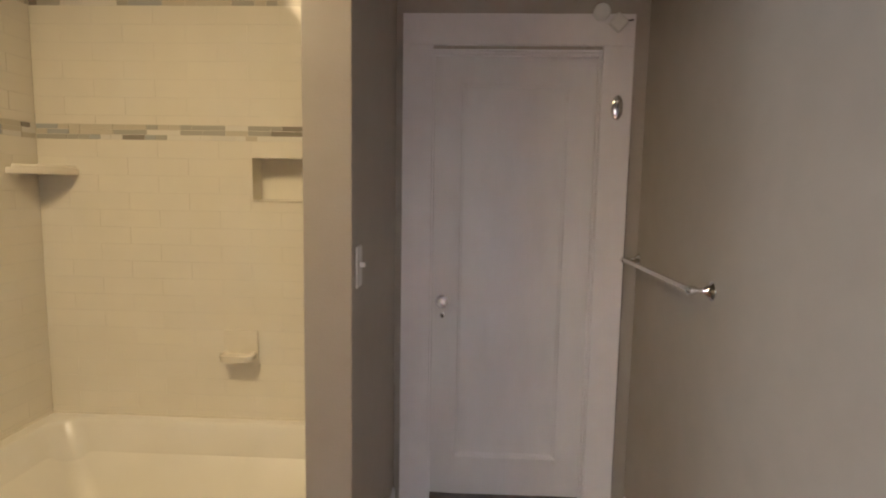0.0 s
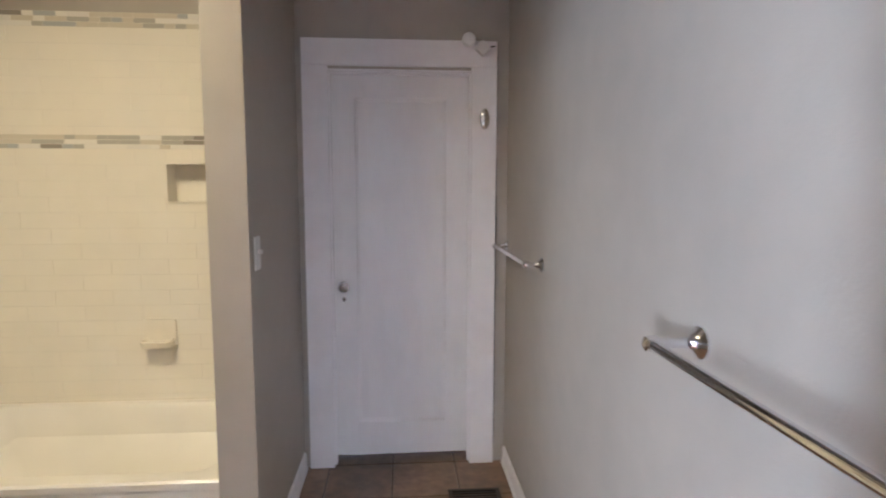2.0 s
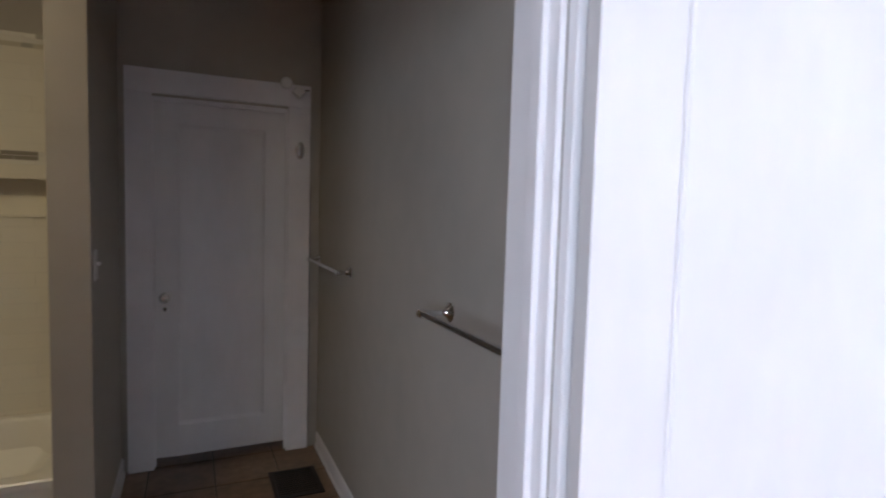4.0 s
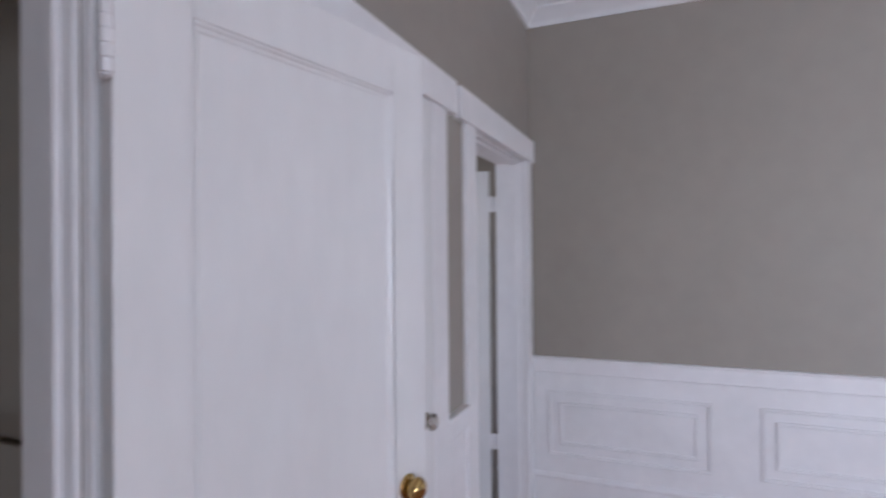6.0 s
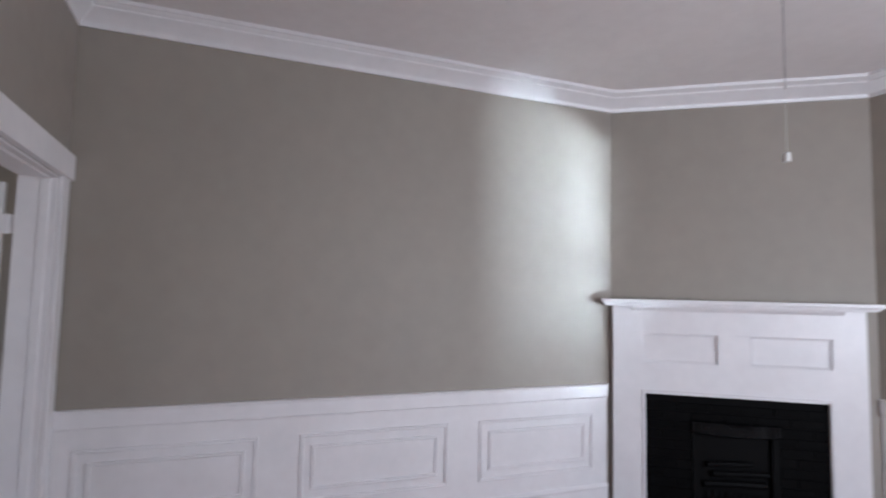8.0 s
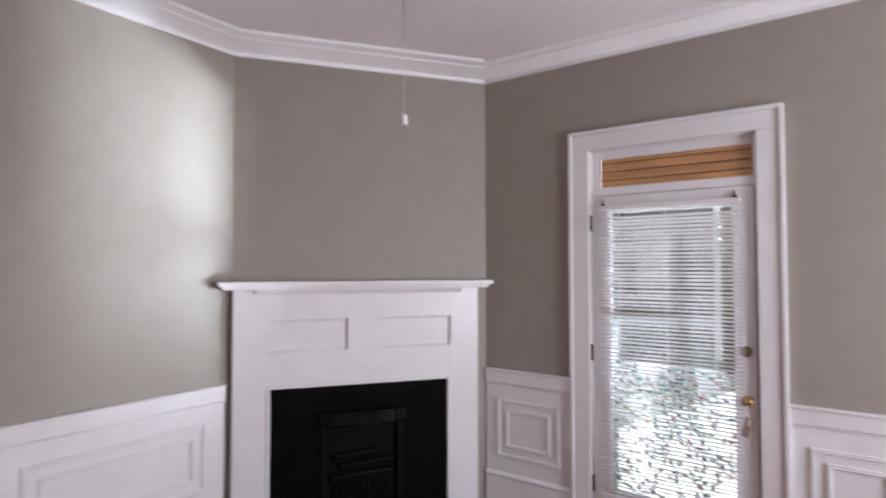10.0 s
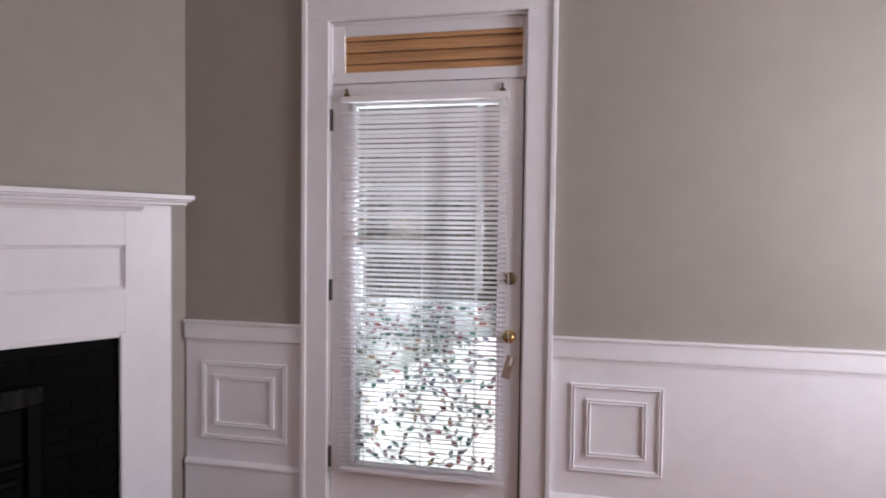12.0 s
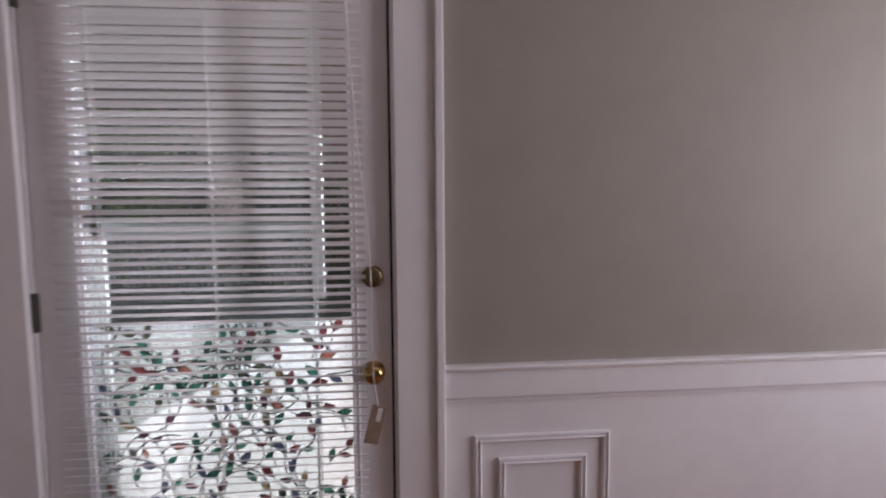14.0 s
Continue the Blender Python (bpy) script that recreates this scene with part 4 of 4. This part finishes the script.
boxes("keyhole", [(0.053, 0.059, -0.0405, -0.0398, 0.838, 0.858)], M_dark, bath_door, 0)

# baseboards in the bathroom
bsb = structure("baseboard_bath", "white painted baseboards of the bathroom", "baseboard")
bath_base = [(0, 0), (0.018, 0), (0.018, 0.012), (0.013, 0.020), (0.011, 0.022), (0.011, 0.082), (0.007, 0.092), (0, 0.095)]
for path in ([(XBE, YB + 0.02), (XBE, YBN - 0.023)], [(XG[1], YBN - 0.023), (XG[1], 1.50), ]):
    bm = bmesh.new()
    sweep(bm, path, bath_base)
    part("board", bm, M_trim, bsb, smooth=True)


def towel_bar(y0, y1, x, z, label):
    """A chrome bar between two flared posts on the east wall of the bathroom."""
    tb = thing("towel_bar", Matrix.Translation((XBE, (y0 + y1) / 2, z)), label, "towel bar", "towel bars on the bathroom wall")
    h = (y1 - y0) / 2
    out = XBE - x
    bm = bmesh.new()
    tube(bm, [(-out, -h, 0), (-out, h, 0)], 0.0095, 14)
    part("bar", bm, M_chrome, tb, smooth=True)
    for s in (-1, 1):
        m = Matrix.Translation((0, s * (h - 0.012), 0)) @ pose(0, 0, 0, 0, -90, 0)
        bm = bmesh.new()
        lathe(bm, [(0.030, 0.0), (0.030, 0.004), (0.022, 0.010), (0.012, 0.020), (0.009, 0.034), (0.009, out - 0.02), (0.014, out - 0.012), (0.0155, out), (0.013, out + 0.010), (0.005, out + 0.015)], m, 20)
        post = part("post", bm, M_chrome, tb, smooth=True)
    return tb


boxes("caulk_gap", [(0.4985, 0.5035, YBN - 0.006, YBN - 0.0005, 0.10, 1.62)], M_dark, bpy.data.objects["trim_casing_bath_door"], label="open crack beside the casing")
towel_bar(1.66, 2.405, 0.497, 1.170, "chrome towel bar with flared posts near the door")
towel_bar(-0.085, 0.545, 0.466, 1.182, "chrome towel bar on the wall by the entrance")

hook = thing("robe_hook", Matrix.Translation((0.437, YBN - 0.022, 1.811)), "oval chrome robe hook plate screwed to the casing", "hook")
bm = bmesh.new()
lathe(bm, [(0.024, 0.0), (0.024, 0.003), (0.019, 0.008), (0.010, 0.010)], pose(0, 0, 0, 90, 0, 0), 24)
for vv in bm.verts:
    vv.co.z *= 2.1
part("back_plate", bm, M_chrome, hook, smooth=True)
bm = bmesh.new()
tube(bm, [(0, -0.008, -0.015), (0, -0.018, -0.03), (0, -0.020, -0.012), (0, -0.016, 0.016), (0.0, -0.022, 0.026)], 0.005, 8)
part("prong", bm, M_chrome, hook, smooth=True)

sensor = thing("door_sensor", Matrix.Translation((0.353, YBN - 0.028, 2.19)), "round white sensor puck on top of the casing", "sensor")
bm = bmesh.new()
lathe(bm, [(0.030, 0.0), (0.034, 0.008), (0.034, 0.024), (0.028, 0.034), (0.012, 0.038)], Matrix.Translation((0, 0.006, 0)) @ pose(0, 0, 0, 90, 0, 0), 28)
part("puck", bm, M_plastic, sensor, smooth=True)
sensor2 = thing("alarm_sensor", Matrix.Translation((0.422, YBN - 0.024, 2.150)) @ pose(0, 0, 0, 0, 42, 0), "square white sensor tilted on the casing corner", "sensor")
bm = bmesh.new()
box(bm, -0.030, 0.030, -0.028, 0.002, -0.030, 0.030)
bevelled(bm, 0.010, 3)
part("housing", bm, M_plastic, sensor2, smooth=True)
bm = bmesh.new()
tube(bm, [(0.02, -0.006, 0.030), (0.038, -0.006, 0.052)], 0.003, 6)
part("aerial", bm, M_black, sensor2)

switch = thing("light_switch", Matrix.Translation((XG[1], 1.585, 1.232)), "white plastic toggle light switch on the wing wall", "switch")
bm = bmesh.new()
box(bm, 0, 0.006, -0.036, 0.036, -0.060, 0.060)
bevelled(bm, 0.003)
part("cover_plate", bm, M_plastic, switch)
bm = bmesh.new()
box(bm, 0.006, 0.022, -0.005, 0.005, -0.002, 0.012)
bevelled(bm, 0.002)
part("toggle", bm, M_plastic, switch)

# bath tub
TX0, TX1, TY0, TY1, TZ = XBW + 0.012, XG[0] - 0.002, 1.575, 2.400, 0.395


def rr(x0, x1, y0, y1, r, z, n=6):
    out = []
    for cx, cy, a0 in ((x1 - r, y1 - r, 0), (x0 + r, y1 - r, 90), (x0 + r, y0 + r, 180), (x1 - r, y0 + r, 270)):
        for i in range(n + 1):
            a = radians(a0 + 90 * i / n)
            out.append((cx + r * math.cos(a), cy + r * math.sin(a), z))
    return out


tub = thing("bathtub", Matrix(), "built-in white enamelled bathtub with a flat rim", "bathtub")
boxes("apron", [(TX0, TX1, TY0 + 0.004, TY0 + 0.03, 0.0, TZ - 0.034)], M_tub, tub, 0.004)
bm = bmesh.new()
loops = [rr(TX0 + 0.27, TX1 - 0.25, TY0 + 0.22, TY1 - 0.19, 0.10, 0.05), rr(TX0 + 0.05, TX1 - 0.05, TY0 + 0.05, TY1 - 0.03, 0.05, TZ - 0.05), rr(TX0, TX1, TY0, TY1, 0.012, TZ - 0.034), rr(TX0, TX1, TY0 - 0.0, TY1, 0.015, TZ - 0.008), rr(TX0 + 0.008, TX1 - 0.008, TY0 + 0.008, TY1 - 0.008, 0.015, TZ),
         rr(TX0 + 0.06, TX1 - 0.06, TY0 + 0.075, TY1 - 0.045, 0.10, TZ - 0.002), rr(TX0 + 0.075, TX1 - 0.075, TY0 + 0.09, TY1 - 0.06, 0.11, TZ - 0.02),
         rr(TX0 + 0.13, TX1 - 0.12, TY0 + 0.12, TY1 - 0.09, 0.13, TZ - 0.2), rr(TX0 + 0.20, TX1 - 0.18, TY0 + 0.15, TY1 - 0.12, 0.13, 0.085), rr(TX0 + 0.27, TX1 - 0.25, TY0 + 0.22, TY1 - 0.19, 0.10, 0.065)]
R = [[bm.verts.new(c) for c in lp] for lp in loops]
for a, b in zip(R, R[1:]):
    for i in range(len(a)):
        bm.faces.new((a[i], a[(i + 1) % len(a)], b[(i + 1) % len(a)], b[i]))
bm.faces.new(R[-1])
bm.faces.new(R[0][::-1])
part("basin", bm, M_tub, tub, smooth=True)

# tiled niche
niche = structure("trim_niche", "recessed tiled shower niche", "niche")
boxes("niche_lining", [(-1.126, -0.80, YBN + 0.085, YBN + 0.095, 1.392, 1.586), (-1.126, -1.119, 2.394, YBN + 0.085, 1.392, 1.586), (-0.807, -0.80, 2.394, YBN + 0.085, 1.392, 1.586),
                       (-1.119, -0.807, 2.394, YBN + 0.085, 1.392, 1.399), (-1.119, -0.807, 2.394, YBN + 0.085, 1.579, 1.586)], M_tile, niche)

# corner shelf and soap dish
cs = thing("corner_shelf", Matrix.Translation((XBW + 0.016, 2.398, 1.52)), "white ceramic corner shelf set in the tiles", "shelf")
bm = bmesh.new()
pl = [(0, 0)] + [(0.185 * math.cos(radians(a)), -0.185 * math.sin(radians(a))) for a in range(0, 91, 10)]
vb = [bm.verts.new((x, y, -0.028)) for x, y in pl]
vt = [bm.verts.new((x, y, 0.0)) for x, y in pl]
bm.faces.new(vb)
bm.faces.new(vt[::-1])
for i in range(len(pl)):
    bm.faces.new((vb[i], vb[(i + 1) % len(pl)], vt[(i + 1) % len(pl)], vt[i]))
part("ledge", bevelled(bm, 0.006), M_ivory, cs, smooth=True)
bm = bmesh.new()
tube(bm, [(0.175 * math.cos(radians(a)), -0.175 * math.sin(radians(a)), 0.004) for a in range(4, 87, 6)], 0.009, 8)
part("lip", bm, M_ivory, cs, smooth=True)
sd = thing("soap_dish", Matrix.Translation((-1.185, 2.398, 0.745)), "cream ceramic soap dish fixed to the tiles", "soap dish")
bm = bmesh.new()
box(bm, -0.078, 0.078, -0.014, 0, -0.062, 0.068)
part("back_plate", bevelled(bm, 0.006), M_ivory, sd, smooth=True)
bm = bmesh.new()
lo = [rr(-0.072, 0.072, -0.085, 0.0, 0.03, -0.058), rr(-0.076, 0.076, -0.092, 0.0, 0.035, -0.030), rr(-0.070, 0.070, -0.086, -0.008, 0.032, -0.026), rr(-0.062, 0.062, -0.078, -0.016, 0.028, -0.042)]
R = [[bm.verts.new(c) for c in lp] for lp in lo]
for a, b in zip(R, R[1:]):
    for i in range(len(a)):
        bm.faces.new((a[i], a[(i + 1) % len(a)], b[(i + 1) % len(a)], b[i]))
bm.faces.new(R[-1])
bm.faces.new(R[0][::-1])
part("tray", bm, M_ivory, sd, smooth=True)

# ceiling lamp of the bathroom
cl = thing("ceiling_lamp", Matrix.Translation((-1.3, 0.55, ZC)), "round ceiling lamp glowing warm white", "lamp")
bm = bmesh.new()
lathe(bm, [(0.06, 0.0), (0.06, -0.02), (0.05, -0.03)], None, 24)
part("canopy", bm, M_chrome, cl, smooth=True)
bm = bmesh.new()
lathe(bm, [(0.05, -0.03), (0.12, -0.045), (0.13, -0.075), (0.09, -0.105), (0.02, -0.115)], None, 24)
part("shade", bm, M_bulb, cl, "glowing glass shade", smooth=True)

vent = thing("floor_vent", Matrix.Translation((0.36, 1.98, 0.0)), "dark metal floor register", "vent")
boxes("vent_frame", [(-0.125, 0.125, -0.155, -0.135, 0.0, 0.008), (-0.125, 0.125, 0.135, 0.155, 0.0, 0.008), (-0.125, -0.105, -0.135, 0.135, 0.0, 0.008), (0.105, 0.125, -0.135, 0.135, 0.0, 0.008)], M_vent, vent, 0.002)
for i in range(12):
    boxes("slat", [(-0.105, 0.105, -0.13 + i * 0.0225, -0.120 + i * 0.0225, 0.0005, 0.006)], M_vent, vent)

# ---- outdoors ----
tagged(boxes("ground", [(-120, 120, -160, 90, -0.62, -0.30)], M_ground), "dark green lawn reaching the horizon", "ground", kind="structure")
bm = bmesh.new()
# patio outline follows the edge of its sunlit part; dark lawn stands for shade
plan = [(-5.0, YS - 0.165), (3.4, YS - 0.165), (2.35, -6.3), (1.25, -10.2), (-5.0, -12.0)]
lo = [bm.verts.new((x, y, -0.30)) for x, y in plan]
hi = [bm.verts.new((x, y, -0.06)) for x, y in plan]
bm.faces.new(lo)
bm.faces.new(hi[::-1])
for i in range(len(plan)):
    j = (i + 1) % len(plan)
    bm.faces.new((lo[i], lo[j], hi[j], hi[i]))
tagged(part("pavement", bm, M_concrete), "pale concrete patio cut obliquely where its sunlit part ends", "patio", kind="structure")
porch = structure("porch_roof", "cedar boarded porch ceiling", "porch")
bm = bmesh.new()
box(bm, -3.0, 3.0, -0.086, 0.086, -0.009, 0.009)
board_mesh = mesh_of("board", bevelled(bm, 0.004, 1), M_cedar)
for i in range(11):
    b = new("board", board_mesh)
    b.parent = porch
    b.matrix_local = Matrix.Translation((0.6, YS - 0.26 - i * 0.181, 2.70))
boxes("roof_deck", [(-2.4, 3.6, YS - 2.2, YS - 0.165, 2.712, 2.80)], M_siding, porch)
storm = thing("storm_door", Matrix.Translation((0, YS - 0.125, 0)), "white framed storm door outside the glazed door", "storm door")
boxes("stile", [(0.627, 0.661, -0.012, 0.012, 1.10, 2.0)], M_siding, storm, 0.003)
boxes("stile", [(0.653, 0.661, -0.008, 0.008, 0.16, 1.10)], M_siding, storm, 0.002)
boxes("stile", [(1.218, 1.325, -0.012, 0.012, 0.03, 1.285)], M_siding, storm, 0.003)
# white rails in a darker grey, the porch shade put into the colour
boxes("rail", [(0.661, 1.218, -0.012, 0.012, 1.285, 1.318)], M_storm_shade, storm, 0.003)
boxes("rail", [(0.661, 1.218, -0.012, 0.012, 1.98, 2.02)], M_storm_shade, storm, 0.003)
boxes("rail", [(0.661, 1.218, -0.012, 0.012, 0.03, 0.16)], M_storm_shade, storm, 0.003)
for z0, z1 in ((0.16, 1.285), (1.318, 1.98)):
    hazy = boxes("pane", [(0.661, 1.218, -0.002, 0.002, z0, z1)], M_hazy, storm, label="hazy storm glass")
    hazy.visible_shadow = False
house = thing("brick_house", Matrix.Translation((1.0, -18, -0.30)), "red brick house beyond the hedge", "house")
M_redbrick = material("far_red_brick", (0.46, 0.29, 0.235), 0.85, grain=0.2, grain_scale=5, stain=0.15, stain_scale=0.6)
M_roof = material("roof_shingle", (0.10, 0.09, 0.085), 0.9, grain=0.2, grain_scale=8)
boxes("wall", [(-12, 16, -6, 0, 0, 7.8)], M_redbrick, house)
bm = bmesh.new()
v = [bm.verts.new(c) for c in ((-12.4, -6.4, 7.8), (16.4, -6.4, 7.8), (16.4, 0.4, 7.8), (-12.4, 0.4, 7.8), (-12.4, -3, 10.2), (16.4, -3, 10.2))]
for q in ((0, 1, 2, 3), (0, 4, 5, 1), (3, 2, 5, 4), (0, 3, 4), (1, 5, 2)):
    bm.faces.new([v[i] for i in q])
part("roof", bm, M_roof, house)
for x in (-8, 10, 14):
    for z in (1.0, 4.0):
        w = boxes("window", [(x - 0.5, x + 0.5, 0.0, 0.05, z, z + 1.4)], M_siding, house)
        boxes("pane", [(x - 0.42, x + 0.42, 0.05, 0.06, z + 0.08, z + 1.32)], M_slate, w)


def foliage(bm, cx, cy, cz, rx, ry, rz, count, size, rg):
    for _ in range(count):
        while True:
            p = Vector((rg.uniform(-1, 1), rg.uniform(-1, 1), rg.uniform(-1, 1)))
            if 0.35 < p.length < 1 + rg.uniform(-0.15, 0.25):
                break
        c = Vector((cx + p.x * rx, cy + p.y * ry, cz + p.z * rz))
        q = Euler((rg.uniform(0, 6), rg.uniform(0, 6), rg.uniform(0, 6))).to_matrix()
        s = size * rg.uniform(0.6, 1.4)
        vs = [bm.verts.new(c + q @ Vector(k)) for k in ((-s, 0, 0), (-s * 0.3, s * 0.45, s * 0.08), (s, 0, 0), (-s * 0.3, -s * 0.45, s * 0.08))]
        bm.faces.new(vs)


def tree(x, y, h, r, seed, label):
    rg = random.Random(seed)
    t = thing("tree", Matrix.Translation((x, y, -0.30)), label, "tree", "trees beyond the patio")
    bm = bmesh.new()
    for (p0, p1, a, b) in [((0, 0, 0), (rg.uniform(-0.1, 0.1), 0, h * 0.55), 0.13, 0.08)] + [((0, 0, h * rg.uniform(0.35, 0.5)), (rg.uniform(-r, r) * 0.7, rg.uniform(-r, r) * 0.7, h * rg.uniform(0.65, 0.9)), 0.06, 0.02) for _ in range(6)]:
        d = Vector(p1) - Vector(p0)
        q = d.to_track_quat("Z", "Y").to_matrix().to_4x4()
        lathe(bm, [(a, 0), ((a + b) / 2, d.length * 0.5), (b, d.length)], Matrix.Translation(p0) @ q, 8)
    part("trunk", bm, M_bark, t)
    bm = bmesh.new()
    for _ in range(9):
        foliage(bm, rg.uniform(-r, r) * 0.6, rg.uniform(-r, r) * 0.6, h * rg.uniform(0.5, 0.95), r * rg.uniform(0.35, 0.6), r * rg.uniform(0.35, 0.6), h * rg.uniform(0.1, 0.18), 170, 0.11, rg)
    part("crown", bm, M_foliage, t)


def hedge(x0, x1, y, h, seed):
    rg = random.Random(seed)
    bm = bmesh.new()
    n = int((x1 - x0) / 0.8)
    for i in range(n):
        cx = x0 + (i + 0.5) * (x1 - x0) / n
        foliage(bm, cx, y + rg.uniform(-0.2, 0.2), h * rg.uniform(0.42, 0.5) - 0.3, 0.75, 0.6, h * rg.uniform(0.42, 0.56), 420, 0.075, rg)
    ob = part("hedge", bm, M_foliage)
    return tagged(ob, "dense dark green hedge beyond the patio", "hedge", kind="stuff")


hedge(-7, 9, -13.2, 2.45, 3)
hedge(-7, 9, -14.2, 2.6, 4)
tree(4.7, -12.0, 3.0, 1.4, 5, "leafy green tree lit by the sun")
tree(-3.2, -15.5, 4.0, 1.8, 6, "leafy green tree lit by the sun")

# ---- floors, wall tiles: many pieces ----
floor = structure("floor", "red oak strip floor of the bedroom", "floor")
boxes("subfloor", [(XW - 0.15, XE + 0.15, YS - 0.16, YB, -0.12, -0.012)], M_dark, floor)
bm = bmesh.new()
box(bm, -0.5, 0.5, -0.5, 0.5, -0.012, 0.0)
plank_mesh = mesh_of("plank", bm, M_wood)
W = 0.083
rg = random.Random(11)
x = XW
while x < XE - 0.01:
    y = YS
    first = rg.uniform(0.5, 1.7)
    while y < YB - 0.001:
        ln = min(first if y == YS else rg.uniform(1.2, 2.1), YB - y)
        pk = new("plank", plank_mesh)
        pk.parent = floor
        pk.matrix_local = Matrix.Translation((x + W / 2, y + ln / 2, rg.uniform(-0.0006, 0))) @ Matrix.Diagonal((W - 0.0012, ln - 0.0012, 1, 1))
        y += ln
    x += W
bfloor = structure("floor_bath", "brown ceramic tile floor of the bathroom", "floor")
boxes("grout_bed", [(XBW, XBE, YB, YBN + 0.3, -0.12, -0.003)], M_floorgrout, bfloor)
bm = bmesh.new()
box(bm, -0.162, 0.162, -0.162, 0.162, -0.01, 0.0)
ftile_mesh = mesh_of("tile", bevelled(bm, 0.003, 1), M_floortile)
for i in range(9):
    for j in range(9):
        cx, cy = XBE - 0.10 - i * 0.33, YBN + 0.17 - j * 0.33
        x0, x1, y0, y1 = max(cx - 0.162, XBW), min(cx + 0.162, XBE), max(cy - 0.162, YB), min(cy + 0.162, YBN + 0.3)
        if x1 - x0 > 0.03 and y1 - y0 > 0.03:
            t = new("tile", ftile_mesh)
            t.parent = bfloor
            t.matrix_local = Matrix.Translation(((x0 + x1) / 2, (y0 + y1) / 2, 0)) @ Matrix.Diagonal(((x1 - x0) / 0.324, (y1 - y0) / 0.324, 1, 1))

# tub surround
sur = structure("trim_tub_surround", "glossy white subway tiles with two mosaic bands round the bath", "wall tiles")
BAND1, BAND2 = (1.650, 1.716), (2.215, 2.285)
TX = (XBW + 0.012, XG[0])
NX0, NX1, NZ0, NZ1 = -1.126, -0.80, 1.392, 1.586
boxes("grout_bed", [(XBW, NX0, 2.4014, YBN, TZ, 2.285), (NX1, XG[0], 2.4014, YBN, TZ, 2.285), (NX0, NX1, 2.4014, YBN, TZ, NZ0), (NX0, NX1, 2.4014, YBN, NZ1, 2.285),
                    (XBW, XBW + 0.0106, 1.58, 2.4014, TZ, 2.285)], M_grout, sur)
TL, TP, GAP = 0.273, 0.0765, 0.0015
tile_data = {}


def tile_piece(name, cx, cy, cz, w, h, on_back, mat):
    key = (round(w, 3), round(h, 3), on_back, mat.name)
    if key not in tile_data:
        b = bmesh.new()
        if on_back:
            box(b, -w / 2, w / 2, 0, 0.008, -h / 2, h / 2)
        else:
            box(b, -0.008, 0, -w / 2, w / 2, -h / 2, h / 2)
        tile_data[key] = mesh_of(name, bevelled(b, 0.0008, 1), mat)
    o = new(name, tile_data[key])
    o.parent = sur
    o.matrix_local = Matrix.Translation((cx, cy, cz)) @ pose(0, 0, 0, rg.uniform(-0.12, 0.12), 0, rg.uniform(-0.12, 0.12))


def tile_rows(a0, a1, z0, z1, put):
    z, r = z1, 0
    while z > z0 + 0.012:
        h = min(TP, z - z0)
        a = a0 - (TL / 2 if r % 2 else 0)
        while a < a1 - 0.01:
            c0, c1 = max(a, a0), min(a + TL, a1)
            if c1 - c0 > 0.012:
                put(c0, c1, z - h, z)
            a += TL
        z -= h
        r += 1


def put_back(c0, c1, z0, z1):
    if c1 > NX0 and c0 < NX1 and z1 > NZ0 and z0 < NZ1:
        segs = []
        if c0 < NX0 - 0.01:
            segs.append((c0, NX0, z0, z1))
        if c1 > NX1 + 0.01:
            segs.append((NX1, c1, z0, z1))
        m0, m1 = max(c0, NX0), min(c1, NX1)
        if z1 > NZ1 + 0.008:
            segs.append((m0, m1, NZ1, z1))
        if z0 < NZ0 - 0.008:
            segs.append((m0, m1, z0, NZ0))
    else:
        segs = [(c0, c1, z0, z1)]
    for a, b, p, q in segs:
        tile_piece("tile", (a + b) / 2, 2.400, (p + q) / 2, b - a - GAP, q - p - GAP, True, M_tile)


def put_left(c0, c1, z0, z1):
    tile_piece("tile", XBW + 0.012, (c0 + c1) / 2, (z0 + z1) / 2, c1 - c0 - GAP, z1 - z0 - GAP, False, M_tile)


boxes("caulk", [(TX0 + 0.008, TX1, 2.393, 2.4003, TZ - 0.006, TZ + 0.005), (XBW + 0.0118, XBW + 0.020, TY0 + 0.01, 2.4003, TZ - 0.006, TZ + 0.005)], M_ivory, sur, label="smooth cream caulk line")
for z0, z1 in ((TZ, BAND1[0]), (BAND1[1], BAND2[0])):
    tile_rows(TX[0], TX[1], z0, z1, put_back)
    tile_rows(1.58, 2.398, z0, z1, put_left)
for z0, z1 in (BAND1, BAND2):
    h = (z1 - z0) / 3
    for r in range(3):
        for on_back, a0, a1 in ((True, TX[0], TX[1]), (False, 1.58, 2.398)):
            a = a0 - rg.choice((0, 0.03, 0.06))
            while a < a1 - 0.01:
                ln = rg.choice((0.05, 0.05, 0.10, 0.10, 0.15))
                c0, c1 = max(a, a0), min(a + ln, a1)
                if c1 - c0 > 0.008:
                    zc = z0 + (r + 0.5) * h
                    if on_back:
                        tile_piece("mosaic_piece", (c0 + c1) / 2, 2.3995, zc, c1 - c0 - 0.002, h - 0.002, True, M_mosaic)
                    else:
                        tile_piece("mosaic_piece", XBW + 0.0125, (c0 + c1) / 2, zc, c1 - c0 - 0.002, h - 0.002, False, M_mosaic)
                a += ln
